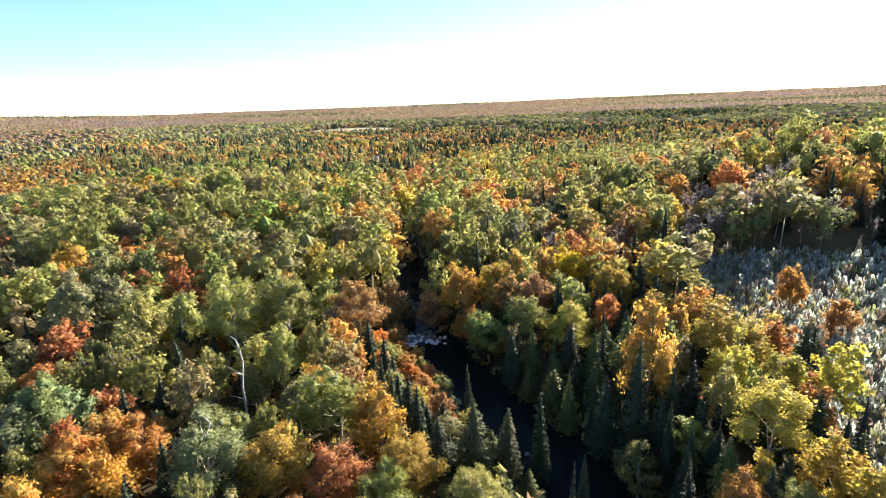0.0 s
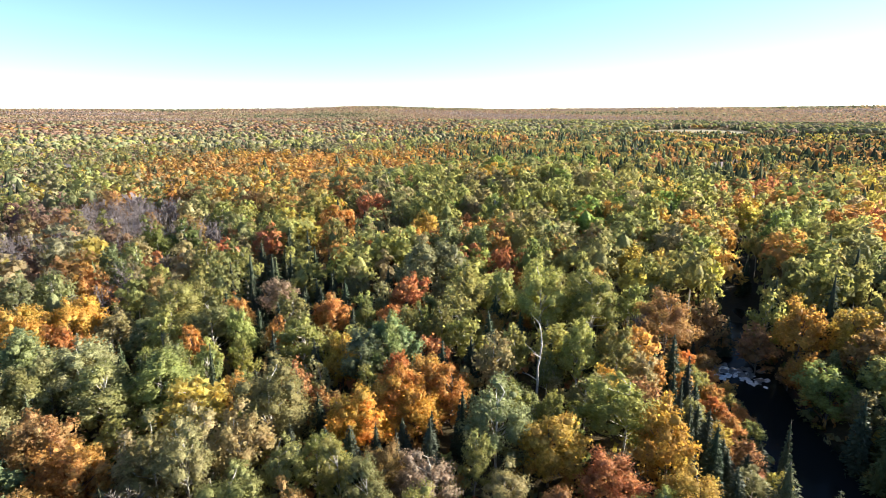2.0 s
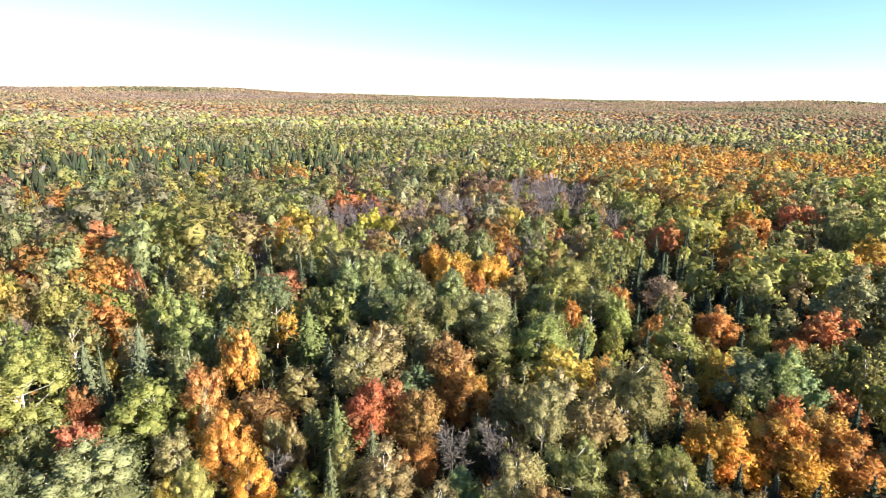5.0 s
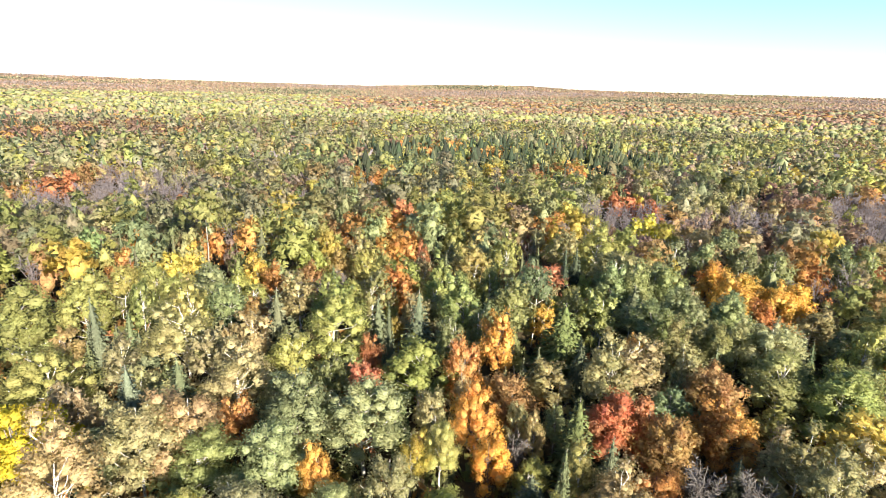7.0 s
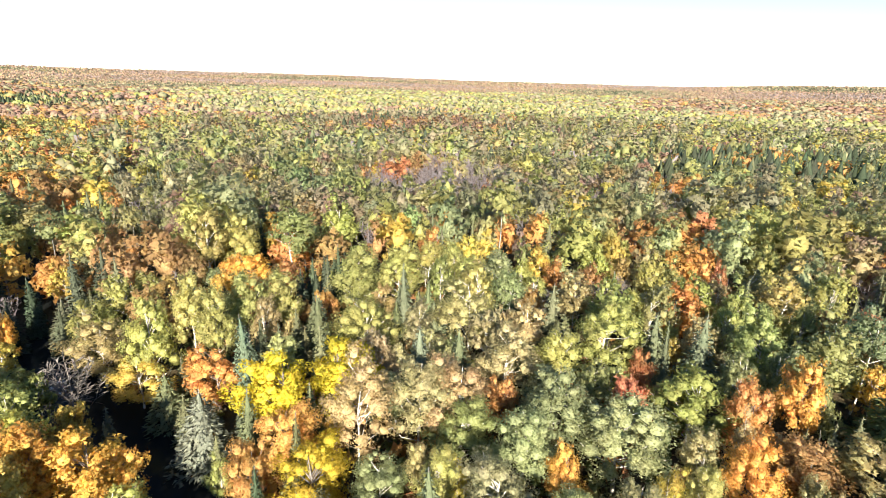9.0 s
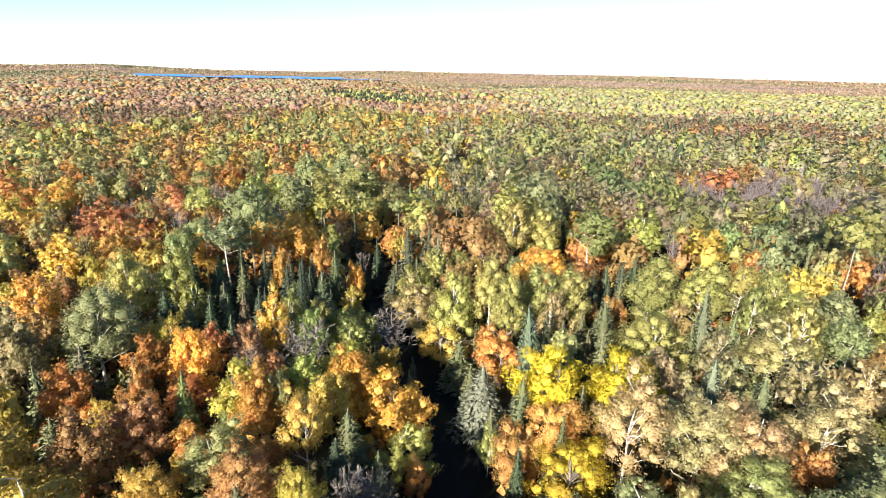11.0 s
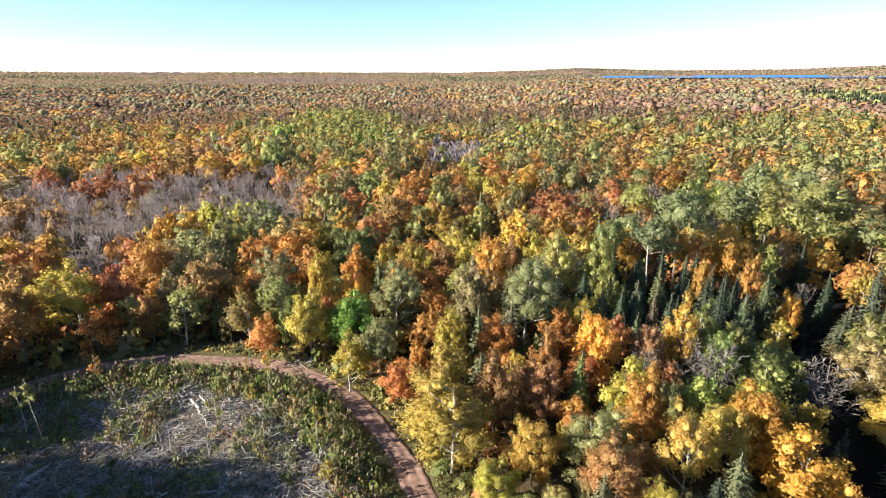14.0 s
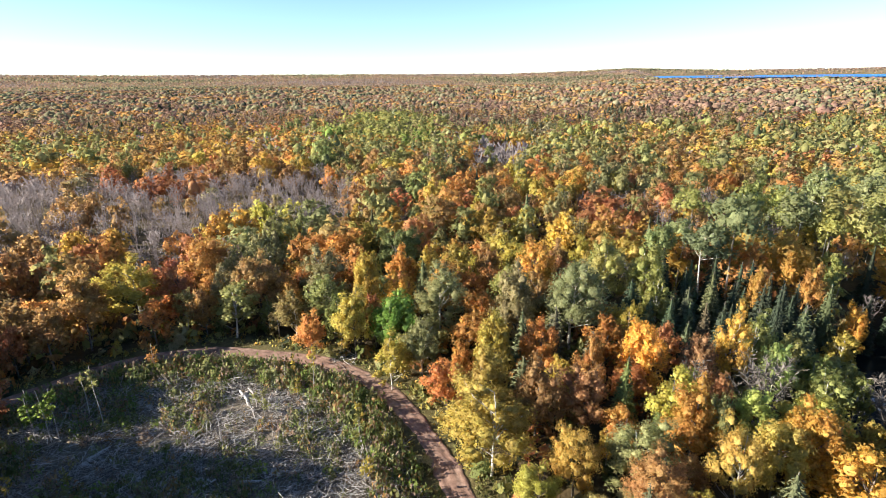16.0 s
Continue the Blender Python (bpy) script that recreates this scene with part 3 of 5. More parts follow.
STAND = {"aspen": "aspen with pale trunk and {} leaves", "tall_aspen": "aspen with long bare white trunk and {} top", "birch": "slender birch with white trunk and sparse {} leaves",
         "maple": "round-crowned maple with {} autumn leaves", "spruce": "narrow pointed spruce with {} needles",
         "pine": "broad shaggy pine with {} needles", "bare_tree": "leafless {} tree with many fine twigs", "snag": "broken dead {} tree with bare limbs"}


def plant(kind, x, y, h, w, colour, near):
    """One tree, with stem and crown as its parts."""
    H, W, fine, coarse, grand = KINDS[kind]
    pick = (grand if w > 1.22 * W or math.hypot(x, y) < 58 else fine) if near else coarse
    stem_mesh, crown_mesh = pick[RNG.integers(len(pick))]
    tree = new(NAMES[kind])
    tree.empty_display_size = 0.5
    tree.matrix_basis = pose(x, y, ground1(x, y) - 0.05, RNG.normal(0, 1.2), RNG.normal(0, 1.2), RNG.uniform(0, 360)) @ Matrix.Diagonal((w / W, w / W, h / H, 1))
    size = "tall" if h > 15 else "small" if h < 10 else "full-grown"
    tagged(tree, size + " " + STAND[kind].format(WORDS[colour]), "tree", "trees of the autumn wood")
    trunk = linked("trunk", stem_mesh, tree)
    if kind == "bare_tree":
        trunk.color = (*(np.array(PALETTE[colour]) * 0.42), 1)
    if crown_mesh:
        c = np.array(PALETTE[colour]) * RNG.uniform(0.82, 1.22) * RNG.normal(1, 0.05, 3)
        linked("crown", crown_mesh, tree, np.clip(c, 0.01, 0.9))
    COUNT[kind] = COUNT.get(kind, 0) + 1


def hero(kind, x, y, h, w, colour):
    PLACED.append((x, y, w))
    MARKED.append((x, y, h, w))
    plant(kind, x, y, h, w, colour, math.hypot(x, y) < 125)


# single trees that stand out
hero("aspen", -69.9, 93.2, 17.0, 9.9, "sage")
hero("aspen", -64.0, 99.8, 16.0, 9.9, "sage")
hero("aspen", -75.7, 115.3, 17.0, 9.9, "olive")
hero("aspen", -69.4, 121.5, 16.0, 9.9, "olive")
hero("aspen", -52.5, 86.2, 15.0, 7.4, "light_green")
hero("aspen", -47.9, 91.2, 14.1, 7.4, "light_green")
hero("aspen", -37.2, 89.5, 18.0, 10.6, "light_green")
hero("aspen", -29.2, 94.5, 16.9, 10.6, "light_green")
hero("aspen", -25.5, 76.0, 14.0, 6.6, "light_green")
hero("aspen", -20.5, 79.6, 13.2, 6.6, "light_green")
hero("birch", -14.9, 64.8, 13.0, 10.5, "light_green")
hero("maple", -32.8, 130.1, 13.0, 7.9, "yellow")
hero("maple", -26.5, 133.5, 12.2, 7.9, "yellow")
hero("maple", -17.3, 100.3, 12.0, 10.5, "russet")
hero("maple", -33.8, 169.3, 14.0, 9.6, "gold")
hero("maple", -25.8, 172.6, 13.2, 9.6, "gold")
hero("maple", -17.8, 175.8, 14.0, 9.6, "gold")
hero("aspen", -4.7, 177.5, 16.0, 8.6, "light_green")
hero("aspen", 2.7, 179.6, 15.0, 8.6, "light_green")
hero("maple", 3.8, 111.3, 13.0, 8.1, "gold")
hero("maple", 11.0, 112.8, 12.2, 8.1, "gold")
hero("maple", 15.3, 115.7, 13.0, 6.9, "gold")
hero("maple", 21.6, 116.7, 12.2, 6.9, "gold")
hero("maple", 28.6, 118.8, 12.0, 9.4, "lemon")
hero("maple", 35.4, 107.4, 12.0, 8.0, "gold")
hero("maple", 8.4, 96.1, 10.0, 8.6, "light_green")
hero("maple", 16.0, 97.1, 9.4, 8.6, "light_green")
hero("maple", 23.0, 92.1, 9.0, 10.0, "yellow")
hero("birch", 49.0, 116.8, 14.0, 10.3, "yellow")
hero("maple", 39.0, 96.7, 10.0, 7.0, "gold")
hero("maple", 45.4, 96.0, 9.4, 7.0, "gold")
hero("birch", 44.7, 76.3, 15.0, 11.2, "yellow")
hero("birch", 40.5, 69.2, 12.0, 6.7, "yellow")
hero("birch", 46.5, 67.8, 11.3, 6.7, "yellow")
hero("birch", 38.3, 55.9, 14.0, 9.8, "yellow")
hero("birch", 39.7, 47.4, 12.0, 6.9, "yellow")
hero("birch", 40.4, 43.6, 12.0, 7.4, "yellow")
hero("spruce", 3.3, 73.0, 12.0, 2.1, "dark_green")
hero("pine", 3.2, 58.5, 11.0, 5.9, "blue_green")
hero("spruce", 11.9, 60.9, 14.5, 3.1, "dark_green")
hero("spruce", 27.3, 58.4, 12.0, 2.4, "dark_green")
hero("spruce", 11.7, 45.1, 16.6, 1.6, "dark_green")
hero("spruce", 7.3, 60.8, 11.0, 4.3, "blue_green")
hero("birch", -27.4, 53.0, 13.0, 9.6, "sage")
hero("maple", -41.7, 52.8, 11.0, 7.7, "orange")
hero("maple", -37.3, 58.4, 10.3, 7.7, "orange")
hero("maple", -43.5, 45.7, 10.0, 7.9, "amber")
hero("maple", -39.5, 51.7, 9.4, 7.9, "amber")
hero("birch", -53.4, 57.6, 13.0, 7.1, "sage")
hero("birch", -50.0, 63.1, 12.2, 7.1, "sage")
hero("maple", -21.1, 54.8, 10.0, 9.0, "yellow")
hero("maple", -13.0, 52.9, 9.0, 7.9, "red")
hero("maple", -8.5, 60.1, 12.0, 7.5, "gold")
hero("maple", -4.2, 54.7, 9.0, 7.2, "gold")
hero("maple", 33.4, 136.5, 12.0, 9.1, "red")
hero("maple", 31.3, 151.3, 12.0, 8.6, "russet")
hero("birch", 44.0, 156.4, 12.0, 10.8, "yellow")
hero("maple", 56.6, 156.5, 12.0, 9.2, "orange")
hero("maple", 25.1, 183.4, 12.0, 9.2, "orange")
hero("maple", 69.0, 156.9, 13.0, 8.8, "yellow")
hero("maple", 76.8, 155.5, 12.2, 8.8, "yellow")
hero("aspen", 157.4, 365.7, 16.0, 10.1, "light_green")
hero("aspen", 166.2, 363.9, 15.0, 10.1, "light_green")
hero("aspen", 175.0, 362.1, 16.0, 10.1, "light_green")
hero("aspen", 73.9, 204.9, 16.0, 9.2, "olive")
hero("aspen", 82.1, 203.7, 15.0, 9.2, "olive")
hero("aspen", 90.3, 202.6, 16.0, 9.2, "olive")
hero("aspen", 111.8, 382.3, 16.0, 11.3, "light_green")
hero("aspen", 121.8, 381.1, 15.0, 11.3, "light_green")
hero("aspen", 131.7, 379.9, 16.0, 11.3, "light_green")
hero("aspen", 139.8, 372.9, 15.0, 11.3, "light_green")
hero("maple", 34.5, 222.3, 13.0, 8.6, "yellow")
hero("maple", 42.2, 222.9, 12.2, 8.6, "yellow")
hero("maple", 50.0, 223.5, 13.0, 8.6, "yellow")
hero("birch", 51.4, 185.6, 14.0, 7.4, "light_green")
hero("birch", 58.2, 185.7, 13.2, 7.4, "light_green")
hero("birch", -121.5, 169.8, 14.0, 9.8, "tan")
hero("birch", -115.5, 176.1, 13.2, 9.8, "tan")
hero("birch", -109.4, 182.4, 14.0, 9.8, "tan")
hero("aspen", -184.6, 225.0, 15.0, 11.1, "sage")
hero("aspen", -178.1, 232.5, 14.1, 11.1, "sage")
hero("aspen", -171.7, 239.9, 15.0, 11.1, "sage")
hero("maple", -151.7, 260.3, 12.0, 11.5, "orange")
hero("maple", -144.0, 266.9, 11.3, 11.5, "orange")
hero("aspen", -85.4, 159.9, 15.0, 8.1, "light_green")
hero("aspen", -80.0, 164.9, 14.1, 8.1, "light_green")
hero("aspen", -81.4, 178.7, 15.0, 11.3, "light_green")
hero("aspen", -73.2, 184.4, 14.1, 11.3, "light_green")
hero("aspen", -66.1, 180.3, 15.0, 11.7, "light_green")
hero("aspen", -57.1, 185.5, 14.1, 11.7, "light_green")
hero("birch", -71.2, 149.8, 14.0, 9.6, "tan")
hero("birch", -64.4, 155.1, 13.2, 9.6, "tan")
hero("birch", -53.8, 140.4, 14.0, 9.8, "tan")
hero("birch", -46.4, 145.1, 13.2, 9.8, "tan")
hero("maple", -92.1, 123.0, 12.0, 9.0, "orange")
hero("maple", -86.9, 129.1, 11.3, 9.0, "orange")
hero("maple", -81.2, 138.7, 12.0, 9.4, "orange")
hero("maple", -75.0, 144.4, 11.3, 9.4, "orange")
hero("maple", -88.5, 146.5, 10.0, 8.0, "red")
hero("maple", -96.0, 112.9, 12.0, 9.7, "orange")
hero("maple", -90.7, 119.7, 11.3, 9.7, "orange")
hero("aspen", -153.5, 343.5, 16.0, 11.1, "fresh_green")
hero("aspen", -145.2, 348.7, 15.0, 11.1, "fresh_green")
hero("aspen", -136.8, 354.0, 16.0, 11.1, "fresh_green")
hero("aspen", -126.4, 353.6, 15.0, 11.1, "fresh_green")
hero("aspen", -118.0, 358.8, 16.0, 11.1, "fresh_green")
hero("aspen", -109.7, 364.1, 15.0, 11.1, "fresh_green")
hero("aspen", -214.6, 320.1, 15.0, 9.8, "light_green")
hero("aspen", -208.4, 326.3, 14.1, 9.8, "light_green")
hero("aspen", -202.3, 332.5, 15.0, 9.8, "light_green")
hero("aspen", -193.0, 333.6, 14.1, 9.8, "light_green")
hero("aspen", -197.4, 345.9, 15.0, 10.1, "light_green")
hero("aspen", -190.6, 351.7, 14.1, 10.1, "light_green")
hero("aspen", -183.7, 357.6, 15.0, 10.1, "light_green")
hero("aspen", -174.1, 358.1, 14.1, 10.1, "light_green")
hero("aspen", -54.4, 205.2, 15.0, 8.1, "light_green")
hero("aspen", -48.0, 208.8, 14.1, 8.1, "light_green")
hero("aspen", -41.6, 212.3, 15.0, 8.1, "light_green")
hero("aspen", -52.1, 60.4, 14.0, 7.0, "sage")
hero("maple", -44.3, 45.2, 11.0, 6.9, "gold")
hero("maple", -41.1, 50.8, 10.3, 6.9, "gold")
hero("maple", -41.1, 56.9, 11.0, 7.7, "orange")
hero("maple", -57.5, 56.9, 10.0, 5.0, "amber")
hero("aspen", -38.0, 36.2, 11.0, 4.8, "light_green")
hero("aspen", -32.5, 34.9, 11.0, 5.1, "olive")
hero("birch", -29.2, 41.1, 9.0, 7.4, "dusty_pink")
hero("birch", -51.3, 26.4, 13.0, 6.8, "tan")
hero("birch", -50.0, 32.6, 12.2, 6.8, "tan")
hero("aspen", -52.4, 39.0, 15.0, 10.2, "olive")
hero("aspen", -43.9, 27.0, 10.0, 7.5, "olive")
hero("maple", -61.1, 20.0, 10.0, 7.2, "orange")
hero("maple", -69.8, 19.8, 11.0, 7.0, "russet")
hero("maple", -61.3, 7.0, 10.0, 7.8, "red")
hero("maple", -60.9, 10.8, 10.0, 5.4, "red")
hero("birch", -72.5, 8.7, 13.0, 9.6, "tan")
hero("aspen", -79.8, 15.4, 14.0, 7.3, "olive")
hero("aspen", -80.3, 22.0, 13.2, 7.3, "olive")
hero("aspen", -92.9, 20.4, 14.0, 7.1, "sage")
hero("aspen", -93.3, 26.8, 13.2, 7.1, "sage")
hero("aspen", -102.6, 11.6, 15.0, 6.9, "sage")
hero("aspen", -103.7, 17.8, 14.1, 6.9, "sage")
hero("birch", -83.1, 30.0, 14.0, 10.2, "tan")
hero("aspen", -70.5, 34.4, 13.0, 9.3, "olive")
hero("aspen", -77.9, 30.9, 11.0, 8.9, "olive")
hero("maple", -109.5, 31.9, 12.0, 9.1, "gold")
hero("maple", -108.9, 40.1, 11.3, 9.1, "gold")
hero("maple", -122.8, 31.0, 11.0, 6.6, "orange")
hero("birch", -83.1, 51.1, 14.0, 10.1, "olive")
hero("aspen", -76.6, 52.8, 13.0, 5.6, "light_green")
hero("aspen", -96.8, 50.8, 14.0, 11.2, "light_green")
hero("aspen", -113.2, 70.8, 16.0, 8.7, "light_green")
hero("aspen", -110.7, 78.2, 15.0, 8.7, "light_green")
hero("aspen", -145.9, 75.7, 16.0, 8.5, "deep_green")
hero("aspen", -144.1, 83.1, 15.0, 8.5, "deep_green")
hero("aspen", -123.6, 36.2, 15.0, 6.7, "sage")
hero("aspen", -123.7, 42.4, 14.1, 6.7, "sage")
hero("aspen", -133.6, 58.6, 15.0, 6.6, "sage")
hero("aspen", -133.0, 64.7, 14.1, 6.6, "sage")
hero("aspen", -126.0, 22.4, 15.0, 6.7, "sage")
hero("aspen", -126.8, 28.6, 14.1, 6.7, "sage")
hero("birch", -86.7, 69.8, 12.0, 8.9, "dusty_pink")
hero("maple", -100.8, 100.0, 11.0, 9.6, "orange")
hero("maple", -94.6, 113.7, 12.0, 7.7, "orange")
hero("maple", -90.6, 119.5, 11.3, 7.7, "orange")
hero("maple", -73.2, 70.2, 10.0, 8.2, "orange")
hero("spruce", -114.5, 86.8, 13.0, 3.5, "dark_green")
hero("spruce", -99.1, 82.7, 13.0, 3.2, "dark_green")
hero("spruce", -100.4, 78.5, 13.0, 3.2, "dark_green")
hero("spruce", -119.1, 131.4, 13.0, 3.9, "dark_green")
hero("spruce", -110.0, 125.4, 13.0, 3.7, "dark_green")
hero("spruce", -110.8, 118.5, 13.0, 3.6, "dark_green")
hero("spruce", -136.6, 119.4, 13.0, 3.6, "dark_green")
hero("spruce", -96.3, 92.4, 12.0, 3.0, "dark_green")
hero("spruce", -79.3, 53.8, 12.0, 2.7, "dark_green")
hero("spruce", -53.8, 44.8, 11.0, 2.0, "dark_green")
hero("spruce", -58.4, 52.8, 11.0, 1.5, "dark_green")
hero("spruce", -68.8, 41.3, 12.0, 1.7, "dark_green")
hero("aspen", -151.2, 160.9, 15.0, 8.5, "light_green")
hero("aspen", -147.0, 167.3, 14.1, 8.5, "light_green")
hero("aspen", -142.8, 173.6, 15.0, 8.5, "light_green")
hero("aspen", -147.4, 142.2, 15.0, 9.2, "light_green")
hero("aspen", -143.2, 149.3, 14.1, 9.2, "light_green")
hero("birch", -261.3, 198.0, 16.0, 7.5, "yellow")
hero("birch", -258.9, 204.4, 15.0, 7.5, "yellow")
hero("aspen", -129.3, 100.7, 15.0, 7.4, "light_green")
hero("aspen", -126.8, 107.0, 14.1, 7.4, "light_green")
hero("aspen", -169.5, 110.7, 15.0, 10.4, "light_green")
hero("aspen", -166.1, 119.3, 14.1, 10.4, "light_green")
hero("maple", -146.4, 183.0, 13.0, 9.0, "russet")
hero("maple", -141.5, 189.4, 12.2, 9.0, "russet")
hero("maple", -123.0, 173.1, 13.0, 10.9, "russet")
hero("maple", -116.3, 180.1, 12.2, 10.9, "russet")
hero("birch", -31.4, -44.7, 16.0, 8.4, "tan")
hero("birch", -38.3, -41.7, 15.0, 8.4, "tan")
hero("birch", -42.5, -38.5, 14.0, 8.5, "tan")
hero("aspen", -45.9, -62.4, 14.0, 10.1, "light_green")
hero("aspen", -42.4, -28.9, 12.0, 8.7, "sage")
hero("aspen", -50.8, -22.0, 13.0, 10.5, "sage")
hero("aspen", -39.6, -35.6, 11.0, 8.3, "olive")
hero("birch", -61.7, -55.1, 14.0, 10.6, "tan")
hero("birch", -54.1, -41.3, 13.0, 9.1, "tan")
hero("aspen", -71.5, -35.4, 15.0, 10.2, "light_green")
hero("aspen", -61.7, -36.8, 12.0, 7.8, "light_green")
hero("aspen", -63.7, -19.2, 12.0, 9.0, "light_green")
hero("pine", -72.8, -26.6, 14.0, 2.6, "blue_green")
hero("pine", -78.4, -23.7, 14.0, 7.2, "pale_needle")
hero("maple", -67.0, -13.2, 12.0, 5.8, "orange")
hero("maple", -57.0, -9.7, 11.0, 5.9, "amber")
hero("maple", -51.0, -7.1, 9.0, 4.8, "amber")
hero("maple", -74.3, -9.7, 14.0, 5.8, "gold")
hero("birch", -67.8, 6.2, 14.0, 8.2, "tan")
hero("pine", -80.0, -0.5, 14.0, 10.3, "deep_green")
hero("maple", -60.1, 6.2, 11.0, 6.1, "red")
hero("maple", -61.3, 10.0, 10.0, 3.3, "red")
hero("maple", -69.6, 19.6, 11.0, 7.9, "russet")
hero("maple", -62.0, 19.4, 10.0, 8.1, "orange")
hero("maple", -57.9, 12.7, 10.0, 6.8, "russet")
hero("aspen", -79.8, 15.2, 14.0, 6.7, "olive")
hero("aspen", -80.5, 21.3, 13.2, 6.7, "olive")
hero("aspen", -93.2, 19.1, 14.0, 7.1, "sage")
hero("aspen", -93.7, 25.5, 13.2, 7.1, "sage")
hero("maple", -106.2, 30.4, 13.0, 8.1, "gold")
hero("maple", -105.9, 37.7, 12.2, 8.1, "gold")
hero("birch", -85.0, 26.0, 13.0, 6.7, "tan")
hero("birch", -85.0, 32.2, 12.2, 6.7, "tan")
hero("aspen", -73.0, 28.0, 13.0, 8.7, "olive")
hero("aspen", -71.8, 35.7, 12.2, 8.7, "olive")
hero("aspen", -101.7, 8.7, 15.0, 7.5, "sage")
hero("aspen", -102.9, 15.4, 14.1, 7.5, "sage")
hero("maple", -114.3, 27.6, 12.0, 6.7, "amber")
hero("birch", -54.8, 24.6, 12.0, 6.6, "tan")
hero("birch", -54.0, 30.6, 11.3, 6.6, "tan")
hero("birch", -47.2, 6.8, 10.0, 7.1, "tan")
hero("birch", -42.6, -15.6, 11.0, 5.6, "tan")
hero("birch", -57.9, 24.1, 10.0, 7.1, "tan")
hero("maple", -43.0, -23.8, 9.0, 4.0, "gold")
hero("pine", -56.9, 2.6, 12.0, 6.5, "deep_green")
hero("maple", -68.4, -28.1, 10.0, 3.8, "red")
hero("maple", -86.8, -89.1, 12.0, 5.9, "orange")
hero("maple", -98.3, -96.2, 12.0, 6.2, "amber")
hero("birch", -93.0, -62.8, 13.0, 5.4, "yellow")
hero("maple", -90.1, -57.3, 11.0, 6.4, "orange")
hero("aspen", -57.1, -80.7, 16.0, 9.9, "light_green")
hero("aspen", -65.1, -77.1, 15.0, 9.9, "light_green")
hero("pine", -58.6, -67.9, 15.0, 4.7, "pale_needle")
hero("pine", -46.6, -50.7, 13.0, 5.8, "pale_needle")
hero("maple", -36.1, -53.6, 11.0, 8.8, "lemon")
hero("pine", -105.8, -70.2, 14.0, 8.6, "blue_green")
hero("birch", -158.4, -1.9, 14.0, 10.6, "yellow")
hero("maple", -251.6, -21.1, 13.0, 6.1, "red")
hero("maple", -111.1, -32.4, 12.0, 3.4, "red")
hero("birch", -195.4, 36.3, 14.0, 11.0, "tan")
hero("birch", -200.7, 48.0, 14.0, 7.9, "tan")
hero("birch", -201.0, 55.1, 13.2, 7.9, "tan")
hero("birch", -169.4, -75.8, 14.0, 8.4, "tan")
hero("birch", -174.1, -69.9, 13.2, 8.4, "tan")
hero("birch", -169.8, -21.6, 14.0, 11.4, "yellow")
hero("maple", -28.8, -57.8, 12.0, 8.9, "lemon")
hero("maple", -36.5, -55.7, 11.3, 8.9, "lemon")
hero("aspen", -21.0, -83.1, 17.0, 7.0, "light_green")
hero("aspen", -27.4, -83.4, 16.0, 7.0, "light_green")
hero("aspen", -28.8, -76.8, 15.0, 5.9, "light_green")
hero("aspen", -42.0, -114.4, 18.0, 8.8, "light_green")
hero("aspen", -49.8, -113.4, 16.9, 8.8, "light_green")
hero("aspen", -36.0, -82.8, 15.0, 7.3, "olive")
hero("aspen", -42.6, -81.9, 14.1, 7.3, "olive")
hero("maple", -45.5, -101.4, 11.0, 8.9, "amber")
hero("birch", -15.8, -91.8, 13.0, 9.8, "tan")
hero("bare_tree", -9.2, -80.5, 13.2, 7.8, "grey")
hero("birch", -18.3, -81.6, 9.3, 9.1, "yellow")
hero("pine", -20.1, -62.8, 12.1, 8.3, "pale_needle")
hero("pine", -28.9, -67.5, 15.0, 5.2, "pale_needle")
hero("pine", -23.7, -56.5, 12.0, 4.6, "blue_green")
hero("maple", -27.9, -61.5, 9.0, 3.5, "lemon")
hero("maple", -25.8, -71.3, 10.0, 8.3, "orange")
hero("maple", -7.2, -61.9, 12.0, 8.7, "amber")
hero("maple", -2.1, -63.1, 12.0, 7.0, "gold")
hero("maple", 0.6, -59.7, 11.0, 6.0, "yellow")
hero("maple", -9.6, -61.8, 9.0, 4.9, "amber")
hero("birch", 9.0, -78.6, 14.0, 5.2, "gold")
hero("maple", 17.6, -70.8, 13.0, 6.6, "amber")
hero("maple", 24.3, -64.7, 11.0, 4.2, "orange")
hero("maple", 31.6, -65.1, 11.0, 6.1, "orange")
hero("aspen", 32.7, -78.3, 17.0, 10.8, "sage")
hero("aspen", 33.3, -93.5, 17.0, 7.9, "light_green")
hero("aspen", 27.3, -97.5, 16.0, 7.9, "light_green")
hero("tall_aspen", 19.1, -146.5, 20.0, 8.6, "light_green")
hero("tall_aspen", 11.9, -149.3, 18.8, 8.6, "light_green")
hero("tall_aspen", 4.0, -174.0, 21.0, 10.1, "sage")
hero("tall_aspen", -4.8, -176.0, 19.7, 10.1, "sage")
hero("tall_aspen", -9.7, -167.9, 19.0, 11.9, "olive")
hero("tall_aspen", -20.3, -169.0, 17.9, 11.9, "olive")
hero("tall_aspen", 7.4, -142.2, 20.0, 9.5, "sage")
hero("bare_tree", 28.5, -158.5, 16.0, 7.5, "grey")
hero("bare_tree", 28.3, -129.7, 14.0, 6.3, "grey")
hero("maple", 26.2, -53.5, 11.0, 6.6, "russet")
hero("maple", 21.7, -57.6, 10.3, 6.6, "russet")
hero("birch", 13.0, -51.7, 10.0, 7.7, "tan")
hero("maple", 36.8, -60.4, 13.0, 5.9, "yellow")
hero("maple", 33.4, -52.0, 12.0, 7.7, "yellow")
hero("birch", 27.4, -45.0, 12.0, 10.9, "yellow")
hero("maple", 18.3, -47.6, 10.0, 5.4, "gold")
